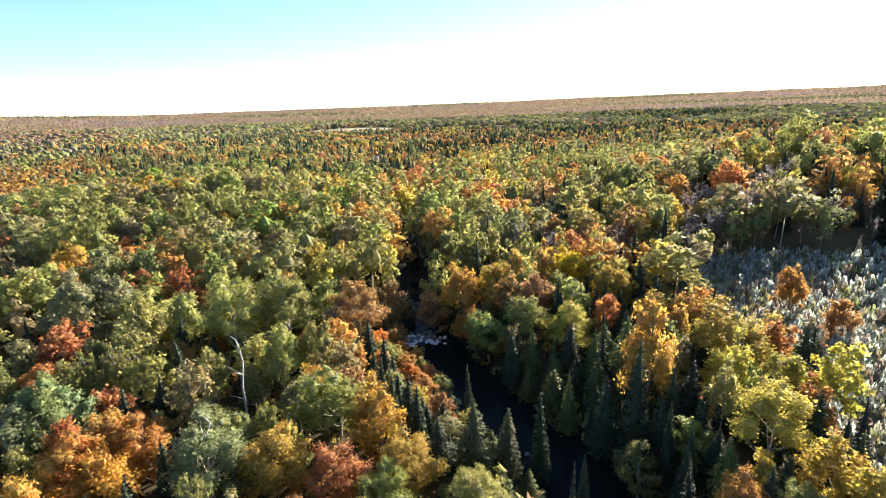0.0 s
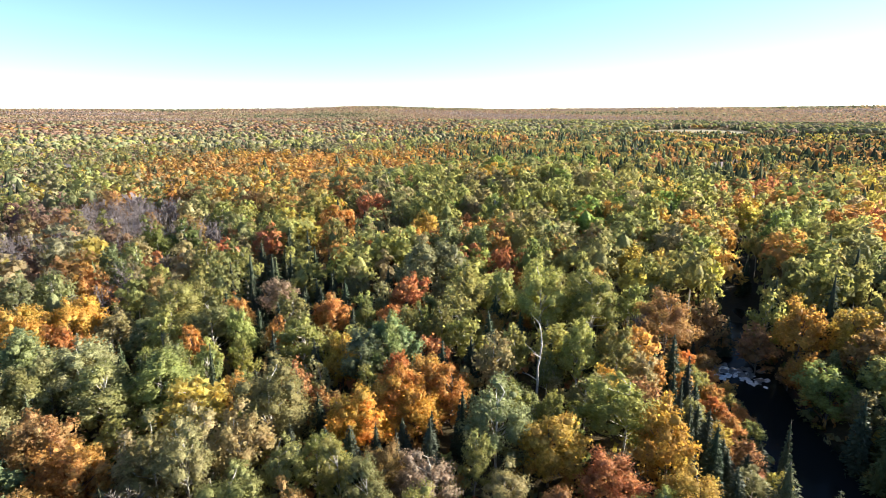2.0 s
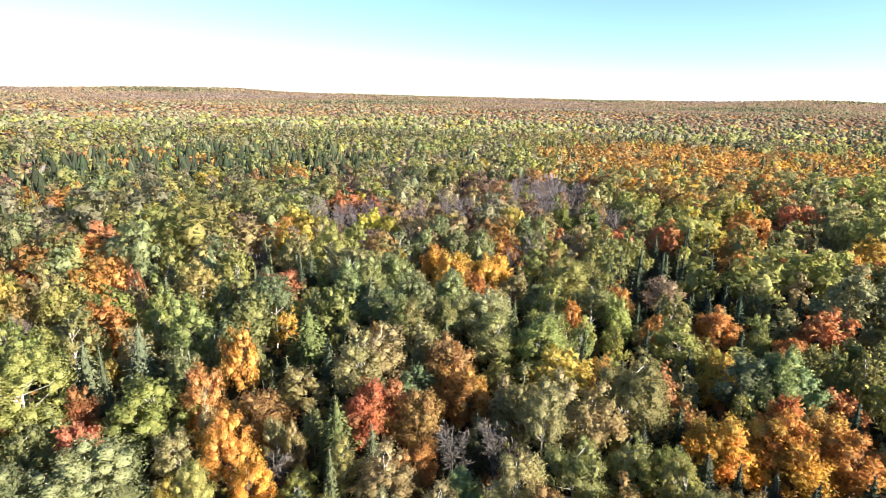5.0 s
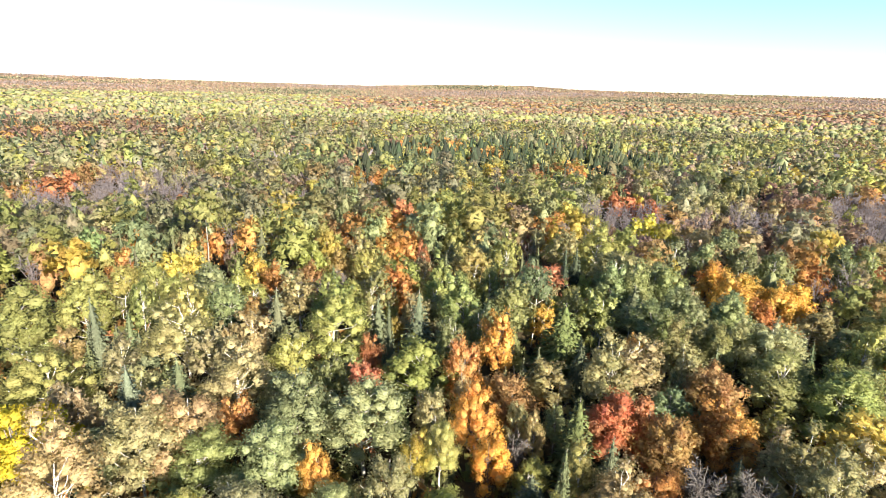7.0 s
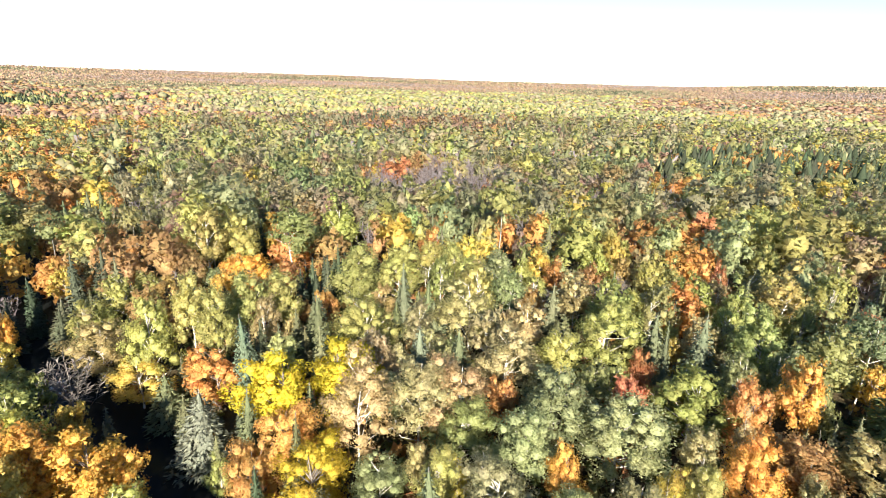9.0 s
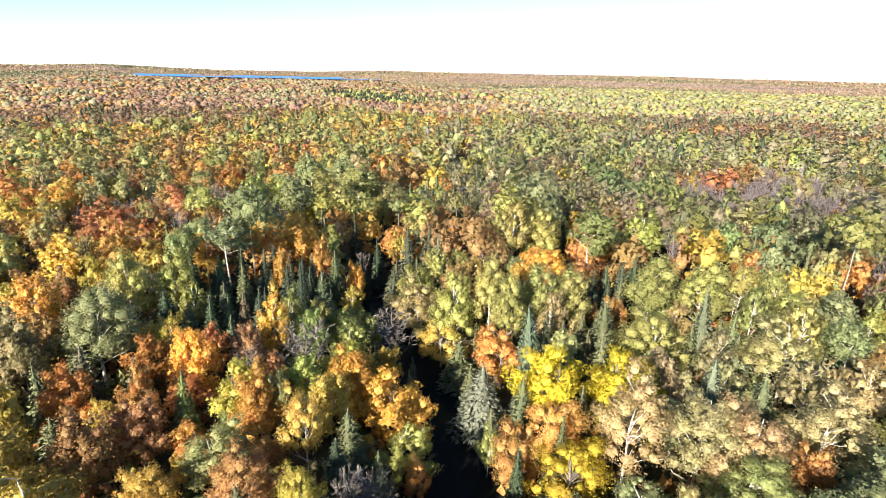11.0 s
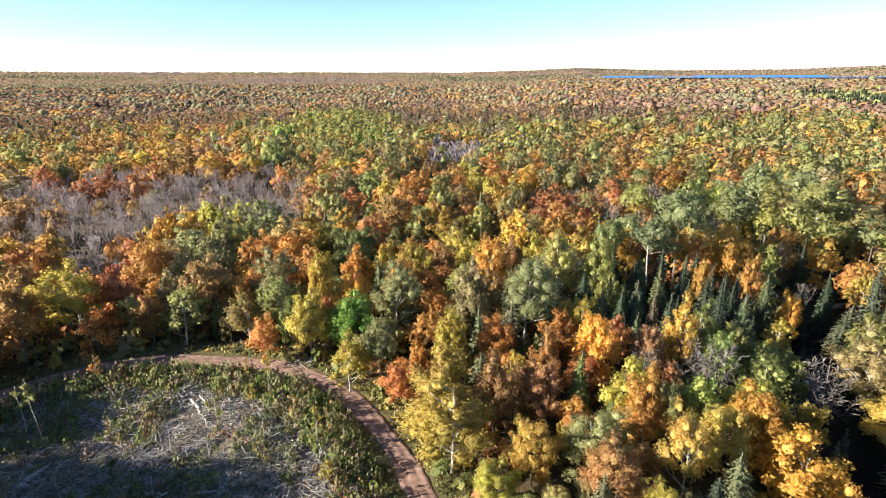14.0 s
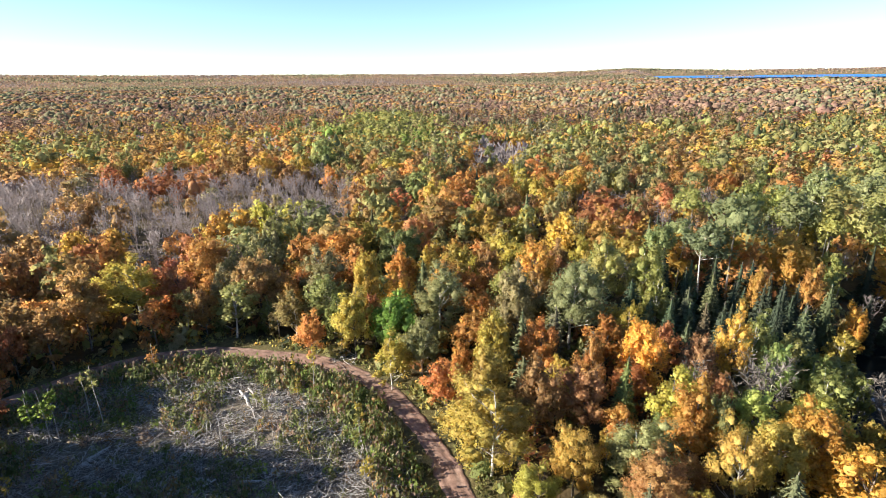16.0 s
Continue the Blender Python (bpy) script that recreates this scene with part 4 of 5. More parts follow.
hero("maple", 9.0, -48.3, 10.0, 7.3, "russet")
hero("maple", 3.9, -45.8, 9.0, 4.5, "yellow")
hero("pine", 9.3, -43.9, 9.0, 4.4, "blue_green")
hero("spruce", 17.8, -60.6, 12.0, 3.9, "deep_green")
hero("bare_tree", 3.9, -72.2, 11.0, 7.9, "grey")
hero("maple", 60.5, -55.1, 12.0, 6.7, "yellow")
hero("maple", 55.4, -58.4, 12.0, 7.2, "fresh_green")
hero("maple", 60.4, -66.7, 12.0, 6.3, "amber")
hero("maple", 75.6, -82.9, 14.0, 10.2, "deep_green")
hero("birch", 60.3, -83.0, 14.0, 7.0, "yellow")
hero("birch", 53.4, -69.0, 14.0, 9.1, "tan")
hero("maple", 50.4, -144.0, 13.0, 10.2, "orange")
hero("spruce", -19.2, -124.2, 13.0, 4.0, "dark_green")
hero("spruce", -1.5, -108.2, 13.0, 4.5, "blue_green")
hero("spruce", 5.3, -96.0, 13.0, 3.1, "dark_green")
hero("spruce", 1.4, -91.0, 13.0, 6.4, "blue_green")
hero("birch", -17.8, -126.8, 12.0, 5.2, "yellow")
hero("spruce", -11.6, -120.7, 13.0, 4.2, "dark_green")
hero("spruce", 15.4, -98.8, 13.0, 4.8, "blue_green")
hero("spruce", 10.5, -95.0, 12.0, 2.7, "dark_green")
hero("spruce", 20.2, -100.7, 12.0, 2.8, "dark_green")
hero("spruce", -23.8, -110.3, 13.0, 5.1, "blue_green")
hero("birch", -4.1, -101.1, 9.0, 5.0, "yellow")
hero("bare_tree", -3.6, -47.2, 9.0, 6.0, "grey")
hero("maple", 9.7, -109.2, 11.0, 3.8, "gold")
hero("maple", 1.6, -114.4, 11.0, 4.7, "orange")
hero("maple", -5.9, -111.7, 10.0, 3.9, "amber")
hero("spruce", 26.1, -88.3, 12.0, 6.4, "dark_green")
hero("spruce", 18.8, -83.7, 12.0, 4.0, "dark_green")
hero("birch", 100.0, -38.7, 14.0, 11.0, "yellow")
hero("maple", 96.9, -45.0, 13.0, 8.0, "red")
hero("maple", 121.0, -67.1, 15.0, 8.1, "gold")
hero("maple", 119.1, -74.2, 14.1, 8.1, "gold")
hero("maple", 123.0, -82.5, 14.0, 7.7, "yellow")
hero("maple", 120.8, -89.1, 13.2, 7.7, "yellow")
hero("maple", 128.4, -37.8, 15.0, 8.7, "gold")
hero("maple", 128.0, -45.6, 14.1, 8.7, "gold")
hero("maple", 135.0, -33.1, 15.0, 8.2, "russet")
hero("maple", 135.1, -40.4, 14.1, 8.2, "russet")
hero("maple", 124.4, -26.5, 14.0, 6.7, "russet")
hero("maple", 125.0, -32.6, 13.2, 6.7, "russet")
hero("maple", 104.4, -53.2, 14.0, 10.6, "orange")
hero("birch", 77.2, -63.0, 14.0, 9.1, "tan")
hero("maple", 85.5, -54.6, 14.0, 9.3, "russet")
hero("spruce", 15.7, 53.9, 10.0, 2.2, "blue_green")
hero("spruce", 24.6, 63.3, 19.0, 4.9, "dark_green")
hero("spruce", 22.3, 66.7, 13.0, 5.2, "dark_green")
hero("maple", 28.8, 69.0, 18.0, 7.4, "gold")
hero("maple", 70.2, 102.4, 11.0, 5.3, "orange")
hero("maple", 72.8, 90.7, 8.0, 6.0, "orange")
hero("maple", 93.8, 173.9, 17.0, 10.5, "orange")
hero("maple", -13.4, 208.5, 16.0, 10.5, "yellow")
hero("maple", -18.0, 212.0, 15.0, 10.5, "orange")
hero("aspen", -130.7, 199.8, 17.0, 10.5, "tan")
hero("aspen", -77.8, 205.6, 18.0, 10.5, "light_green")
hero("birch", -93.0, 164.1, 15.0, 10.5, "tan")
hero("aspen", -47.7, 308.7, 18.0, 10.5, "olive")
hero("snag", -29.0, 68.8, 14.0, 3.0, "grey")
hero("spruce", -110.4, 0.8, 15.0, 5.3, "dark_green")
hero("birch", -122.7, 5.4, 17.0, 10.5, "light_green")
hero("birch", -146.7, 15.9, 16.0, 10.2, "yellow")
hero("birch", -121.5, -2.5, 16.0, 6.8, "tan")
hero("maple", -109.6, -5.7, 11.0, 10.1, "red")
hero("birch", -42.6, 19.3, 12.0, 6.3, "tan")
hero("maple", -63.7, -5.9, 9.0, 7.6, "russet")
hero("bare_tree", -51.5, 15.5, 10.0, 5.6, "grey")
hero("maple", -46.1, 168.0, 14.0, 10.5, "gold")
hero("spruce", -109.2, 97.3, 14.0, 3.3, "dark_green")
hero("maple", -224.9, 13.4, 14.0, 8.7, "red")
hero("aspen", -72.7, -109.5, 17.0, 10.5, "light_green")
hero("pine", -42.1, -69.6, 13.0, 7.0, "blue_green")
hero("aspen", -84.1, -17.3, 15.0, 7.5, "olive")
hero("spruce", -107.5, -0.9, 16.0, 2.9, "dark_green")
hero("maple", 12.0, -74.1, 11.0, 5.0, "russet")
hero("maple", 12.6, -63.1, 11.0, 6.8, "yellow")
hero("birch", 3.5, -53.9, 13.0, 4.5, "yellow")
hero("bare_tree", -0.6, -44.7, 10.0, 3.9, "grey")
hero("maple", -9.2, -51.1, 7.0, 3.1, "orange")
hero("bare_tree", 47.5, -115.0, 15.0, 6.5, "tan")
hero("maple", 50.1, -115.3, 14.0, 10.5, "gold")
hero("maple", -24.1, -42.5, 10.0, 7.7, "lemon")
hero("spruce", -24.3, -46.7, 12.0, 2.5, "blue_green")
hero("maple", 66.5, -50.7, 8.0, 5.2, "orange")
hero("maple", 65.4, -63.2, 16.0, 5.4, "yellow")
hero("maple", 99.9, -29.8, 15.0, 8.3, "russet")
hero("maple", 8.8, -58.6, 12.0, 6.3, "gold")
hero("aspen", 7.1, -60.5, 11.0, 4.0, "olive")
hero("maple", 40.3, -73.8, 15.0, 7.8, "tan")
hero("maple", 45.0, -88.7, 15.0, 8.0, "gold")
hero("birch", 49.1, -51.6, 9.0, 6.1, "yellow")
hero("birch", 46.6, -55.7, 12.0, 4.8, "tan")
hero("maple", 19.7, -42.3, 7.0, 5.3, "yellow")

# ---- the wood round them ----
MIXES = {
    "mixed": "maple gold 11, maple orange 9, birch light_green 18, birch yellow 9, spruce dark_green 16, maple russet 9, aspen olive 9, maple red 3, bare_tree grey 4, aspen light_green 12, birch tan 8",
    "green": "aspen olive 10, aspen light_green 20, maple orange 14, maple yellow 9, spruce dark_green 13, birch tan 18, maple russet 10, maple red 4, birch light_green 13",
    "leafy": "aspen light_green 38, aspen olive 8, aspen fresh_green 3, birch light_green 20, maple gold 9, birch tan 18, maple russet 5",
    "pale": "birch light_green 11, birch tan 17, aspen sage 11, aspen light_green 11, aspen olive 8, tall_aspen sage 5, pine blue_green 7, spruce blue_green 11, maple orange 10, maple red 5, birch yellow 6, bare_tree grey 7, maple russet 8, birch dusty_pink 4",
    "lit": "aspen light_green 12, aspen olive 14, aspen sage 10, tall_aspen light_green 6, aspen tan 8, birch tan 14, pine blue_green 11, maple lemon 4, maple gold 5, maple orange 5, spruce blue_green 12, birch yellow 6, maple red 3, bare_tree grey 4",
    "bank": "spruce blue_green 10, spruce dark_green 6, pine blue_green 20, birch light_green 8, maple orange 12, maple yellow 8, aspen light_green 8, birch tan 6",
    "gold": "maple gold 14, maple orange 18, maple russet 24, birch yellow 6, aspen olive 18, maple yellow 5, bare_tree grey 6, maple red 4, pine blue_green 4, aspen light_green 5, birch tan 8",
    "maple": "maple orange 22, maple russet 30, maple gold 14, maple red 5, birch yellow 6, aspen olive 12, birch tan 6, bare_tree grey 7",
    "rust": "maple orange 46, maple russet 26, maple gold 9, maple amber 6, aspen olive 6, birch tan 5, spruce dark_green 3",
    "bare": "bare_tree grey 90, maple russet 4, birch tan 4, maple red 3",
    "firs": "spruce dark_green 60, spruce blue_green 16, birch light_green 10, maple orange 7, aspen olive 7",
    "firmix": "spruce dark_green 46, maple orange 14, maple russet 18, birch yellow 6, aspen olive 10, bare_tree grey 6",
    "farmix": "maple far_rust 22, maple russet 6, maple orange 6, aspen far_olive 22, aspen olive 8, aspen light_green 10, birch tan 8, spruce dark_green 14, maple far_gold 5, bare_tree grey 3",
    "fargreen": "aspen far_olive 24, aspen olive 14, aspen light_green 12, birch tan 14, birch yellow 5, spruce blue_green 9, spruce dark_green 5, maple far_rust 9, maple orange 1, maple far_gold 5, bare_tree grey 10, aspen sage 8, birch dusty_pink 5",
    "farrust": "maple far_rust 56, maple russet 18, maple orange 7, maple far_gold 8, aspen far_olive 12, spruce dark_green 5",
    "brush": "bare_tree grey 66, spruce dark_green 14, birch dusty_pink 9, maple russet 6, aspen olive 5",
    "bluff": "spruce dark_green 24, spruce blue_green 12, pine deep_green 8, maple orange 12, maple gold 9, birch yellow 7, birch light_green 9, maple russet 9, bare_tree grey 5",
    "crest": "tall_aspen sage 16, tall_aspen light_green 10, tall_aspen olive 9, maple russet 20, maple orange 16, maple gold 8, bare_tree grey 9, spruce dark_green 8",
    "shade_firs": "spruce dark_green 42, pine deep_green 18, birch olive 16, maple deep_green 16, birch tan 6",
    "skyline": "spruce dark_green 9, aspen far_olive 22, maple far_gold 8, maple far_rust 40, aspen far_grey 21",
    "shade": "spruce dark_green 44, bare_tree grey 20, maple orange 12, birch yellow 12, aspen olive 10"}
TABLE = {}
for mix_name, mix_text in MIXES.items():
    entries = [e.split() for e in mix_text.split(",")]
    weights = np.array([float(e[2]) for e in entries])
    TABLE[mix_name] = ([(e[0], e[1]) for e in entries], weights / weights.sum())
# near and middle ground by direction; then stands of their own: (from, to, nearest, farthest, mix)
ROUND = [(-70, "mixed"), (-20, "mixed"), (14, "mixed"), (22, "green"), (62, "pale"), (128, "lit"), (158, "bank"), (186, "gold"), (224, "maple"), (266, "mixed"), (290, "mixed")]
STANDS = [
    (172, 192, 76, 122, "bluff"), (170, 194, 122, 158, "crest"), (138, 166, 92, 135, "crest"),
    (-31, -3, 40, 98, "shade_firs"),     (-70, -22, 158, 215, "shade"), (-40, -8, 205, 420, "green"), (-40, 36, 420, 1000, "firmix"), (-40, 14, 180, 420, "mixed"), (-16, 12, 205, 330, "firmix"),
    (3, 40, 150, 300, "leafy"), (-6, 30, 290, 430, "firmix"), (26, 64, 235, 520, "rust"), (58, 68, 150, 215, "bare"), (76, 88, 128, 160, "bare"), (41, 55, 104, 150, "firs"),
    (84, 113, 230, 350, "firs"), (60, 128, 150, 420, "fargreen"), (64, 130, 420, 900, "fargreen"), (120, 146, 185, 212, "bare"), (88, 150, 420, 640, "farrust"),
    (110, 168, 140, 420, "fargreen"), (208, 215, 215, 260, "bare"), (228, 262, 134, 222, "bare"), (218, 228, 310, 440, "leafy"), (166, 180, 900, 1150, "firs"),
    (186, 262, 440, 5000, "farrust"), (160, 186, 560, 5000, "farrust"), (190, 230, 130, 330, "gold"), (160, 192, 200, 560, "gold"), (228, 262, 222, 440, "maple"),
    (30, 66, 900, 5000, "farrust"), (66, 118, 900, 5000, "farrust"), (118, 160, 900, 5000, "fargreen"), (-70, 36, 1000, 5000, "fargreen")]


# patches of leafless trees and of conifers: direction and distance of the middle, half the spread of each, mix
PATCHES = [(-33, 8, 160, 30, "brush"), (64.5, 4.2, 228, 40, "bare"), (84, 6, 172, 19, "bare"), (73, 5, 184, 18, "bare"), (135.5, 8, 221, 36, "bare"), (247, 11.5, 205, 42, "bare"), (234, 5, 196, 26, "bare"), (256, 5, 228, 40, "bare"),
           (211, 3.0, 285, 48, "bare"), (99, 14, 330, 62, "firs"), (8, 5, 345, 45, "firs"), (-22, 8, 1500, 300, "firs"), (222, 5, 430, 110, "leafy"), (174, 5, 900, 160, "firs")]


def mix_at(x, y, rng):
    az, d = float(azimuth(x, y)), math.hypot(x, y)
    for a0, half, d0, deep, name in PATCHES:
        if ((az - a0) / half) ** 2 + ((d - d0) / deep) ** 2 < 1 + 0.25 * rng.normal():
            return name
    az += 2.5 * math.sin(d / 23.0) + rng.normal(0, 2.0)
    d *= 1 + 0.06 * rng.normal()
    for a0, a1, d0, d1, name in STANDS:
        if a0 <= az < a1 and d0 <= d < d1:
            return name
    if d > 420:
        return "farmix"
    k = max(i for i, (a, _) in enumerate(ROUND) if a <= az) if az > -70 else 0
    return ROUND[k][1]


SIZES = {"spruce": (12.5, 3.9), "pine": (13.5, 5.6), "aspen": (16.0, 7.6), "tall_aspen": (19.0, 8.0), "birch": (14.0, 6.3), "maple": (12.8, 7.4), "bare_tree": (11.0, 6.0)}


def choose(x, y, rng):
    """Kind, colour, height and width of a tree that would grow at (x, y); like stands with like in small groves."""
    kinds, w = TABLE[mix_at(x, y, rng)]
    cell = 19.0 if x * x + y * y < 500 ** 2 else 46.0
    gx, gy = math.floor((x + 7 * math.sin(y / 11)) / cell), math.floor((y + 7 * math.sin(x / 13)) / cell)
    u = (math.sin(gx * 127.1 + gy * 311.7) * 43758.5453) % 1.0 if rng.random() < 0.5 else rng.random()
    kind, colour = kinds[min(int(np.searchsorted(np.cumsum(w), u)), len(kinds) - 1)]
    H, W = SIZES[kind]
    s = float(np.clip(math.exp(rng.normal(-0.06, 0.27)), 0.45, 1.5))
    return kind, colour, H * s ** 0.55, W * s ** 0.85 * float(np.clip(rng.normal(1, 0.14), 0.7, 1.4))


def open_ground(x, y, margin):
    return (away(x, y, RIVER_LINE)[0] < (5.2 if -40 < y < 108 else 3.4 if -108 < y < 0 else 1.8) + margin * 0.4 or away(x, y, ROAD_LINE)[0] < 3.2 + margin or inside(x, y, CLEARING)[0]
            or inside(x, y, SWAMP)[0])


LOW_BANK = tuple(np.array(sorted((q[1], q[0]) for q in RIVER_LINE)).T)


def fill_near():
    rng = np.random.default_rng(21)
    cells = {}

    def key(x, y):
        return int(x // 8), int(y // 8)

    for p in PLACED:
        cells.setdefault(key(p[0], p[1]), []).append(p)
    for n in range(26000):
        d = math.sqrt(rng.uniform(33 ** 2, 116 ** 2))
        a = math.radians(rng.uniform(-43, 264))
        x, y = -d * math.sin(a), d * math.cos(a)
        az = math.degrees(a)
        if open_ground(x, y, 1.2):
            continue
        kind, colour, h, w = choose(x, y, rng)
        h *= 0.9
        if n > 14000:
            h, w = h * 0.62, w * 0.62
        for hx, hy, hh, hw in MARKED:
            hd = math.hypot(hx, hy)
            lead, off = hd - d, abs(hx * y - hy * x) / hd
            if 0 < lead < 22 and off < 0.5 * (hw + w):
                h = min(h, hh * 0.7 + 0.45 * lead)
        if 52 < y < 108 and x < np.interp(y, *LOW_BANK) and away(x, y, RIVER_LINE)[0] < 15:
            h = min(h, 5.0)
        if h < 4:
            continue
        w = min(w, 0.75 * h)
        kx, ky = key(x, y)
        gap = 0.42
        if any(math.hypot(x - q[0], y - q[1]) < gap * (w + q[2]) for i in (-1, 0, 1) for j in (-1, 0, 1) for q in cells.get((kx + i, ky + j), ())):
            continue
        if COUNT.get(kind, 0) > 318:
            continue
        cells.setdefault((kx, ky), []).append((x, y, w))
        PLACED.append((x, y, w))
        plant(kind, x, y, h, w, colour, d < 66)


fill_near()


def cap_crown(kind, rng, leaves, size, n, solid):
    """A rounded uneven crown: one dark body and leaf clusters on the lobes over it."""
    C, R, grow, zc, rh = lobe_plan(rng, kind, 14 if leaves > 100 else 9)
    R = R * 1.6
    rw = SHAPES[kind][2] / 2
    k, ph = rng.normal(0, 2.4, (4, 3)), rng.uniform(0, 6.28, 4)
    if n:
        D = ball_dirs(n)
        D = D[np.repeat(D.reshape(-1, 4, 3).mean(1)[:, 2] > -0.75, 4)]
        Q = np.arange(len(D)).reshape(-1, 4)
        T = np.zeros((0, 3), int)
    else:
        a = np.arange(6) * np.pi / 3
        D = np.vstack([np.column_stack([np.cos(a) * 0.9, np.sin(a) * 0.9, 0 * a - 0.5]), np.column_stack([np.cos(a + 0.3) * 0.85, np.sin(a + 0.3) * 0.85, 0 * a + 0.45]), [[0.1, 0, 1]]])
        i = np.arange(6)
        Q = np.column_stack([i, (i + 1) % 6, 6 + (i + 1) % 6, 6 + i])
        T = np.column_stack([6 + i, 6 + (i + 1) % 6, 0 * i + 12])
    taper = 1 - 0.4 * np.clip(D[:, 2], 0, 1)
    V0 = np.array([0, 0, zc]) + D * np.column_stack([rw * taper, rw * taper, 0 * taper + rh]) * (solid * (0.95 + 0.06 * np.sin(D @ k.T + ph).sum(1)))[:, None]
    pick = rng.choice(len(R), leaves, p=R ** 2 / (R ** 2).sum())
    dirs = unit(rng.normal(size=(leaves, 3)) + 0.8 * grow[pick] + (0, 0, 0.2))
    P = C[pick] + dirs * (R[pick] * rng.uniform(0.6, 1.08, leaves))[:, None]
    V, F = leaf_tris(rng, P, unit(0.6 * dirs + 0.6 * rng.normal(size=dirs.shape)), size * rng.uniform(0.65, 1.35, leaves))
    out = np.vstack([unit(D), np.repeat(unit(0.6 * dirs + 0.7 * unit(P - (0, 0, zc - 0.3 * rh)) + 0.2 * rng.normal(size=dirs.shape)), 3, 0)])
    return np.vstack([V0, V]), Q, np.vstack([T, F + len(V0)]), unit(out + (0, 0, 0.1))


def template(kind, rng, level):
    """A light tree for the masses: verts, quads, triangles, which verts are bark, outward directions and which quads are the crown's body."""
    wv, wf = np.zeros((0, 3)), np.zeros((0, 4), int)
    ct = np.zeros((0, 3), int)
    if kind in SHAPES:
        H = SHAPES[kind][0]
        if level == 0:
            pts, rad = stem(rng, H * 0.8, 0.24 if kind == "tall_aspen" else 0.15, 0.05, 3, 3)
            wv, wf = tube(pts, rad, 3)
        cv, cf, ct, cn = cap_crown(kind, rng, *((460, 0.88, 2, 0.43), (60, 1.25, 0, 0.56), (8, 2.1, 0, 0.80))[level])
        solid = len(cf)
    elif kind == "bare_tree":
        if level == 0:
            wv, wf = bare(rng, 12.0, 5.0, 260, 0.045, 1.5)
        else:
            z = rng.uniform(2, 8, 16 if level == 1 else 5)
            P = np.column_stack([rng.normal(0, 0.9, (len(z), 2)), z])
            T = P + np.column_stack([rng.normal(0, 0.8, (len(z), 2)), rng.uniform(3, 5, len(z))])
            w = np.column_stack([rng.normal(0, 0.22, (len(z), 2)), 0 * z])
            wv, wf = np.stack([P - w, P + w, T + w, T - w], 1).reshape(-1, 3), np.arange(4 * len(z)).reshape(-1, 4)
        cv, cf, cn, solid = np.zeros((0, 3)), np.zeros((0, 4), int), np.zeros((0, 3)), 0
    else:
        W = KINDS[kind][1]
        cv, cf = spire(rng, 13.6, W * (0.5 if level == 0 else 1.0), (6, 5, 4)[level], (5, 3, 1)[level])
        cn, solid = unit(unit(cv * (1, 1, 0)) + (0, 0, 0.4)), len(cf)
        if level == 0:
            bv, ct, bn = conifer(rng, 14.0, W, 12, 300, 0.95, 0.3)[1]
            ct = ct + len(cv)
            cv, cn = np.vstack([cv, bv]), np.vstack([cn, bn])
    V, F = join([(wv, wf), (cv, cf)])
    body = np.zeros(len(F), int)
    body[len(wf):len(wf) + solid] = 1
    return V, F, ct + len(wv), np.arange(len(V)) < len(wv), np.vstack([np.zeros((len(wv), 3)), cn]), body


BARK = {"aspen": (0.34, 0.31, 0.26), "tall_aspen": (0.42, 0.39, 0.33), "birch": (0.40, 0.37, 0.32), "maple": (0.15, 0.13, 0.11), "spruce": (0.10, 0.085, 0.07), "pine": (0.10, 0.085, 0.07), "bare_tree": (0.26, 0.22, 0.21)}


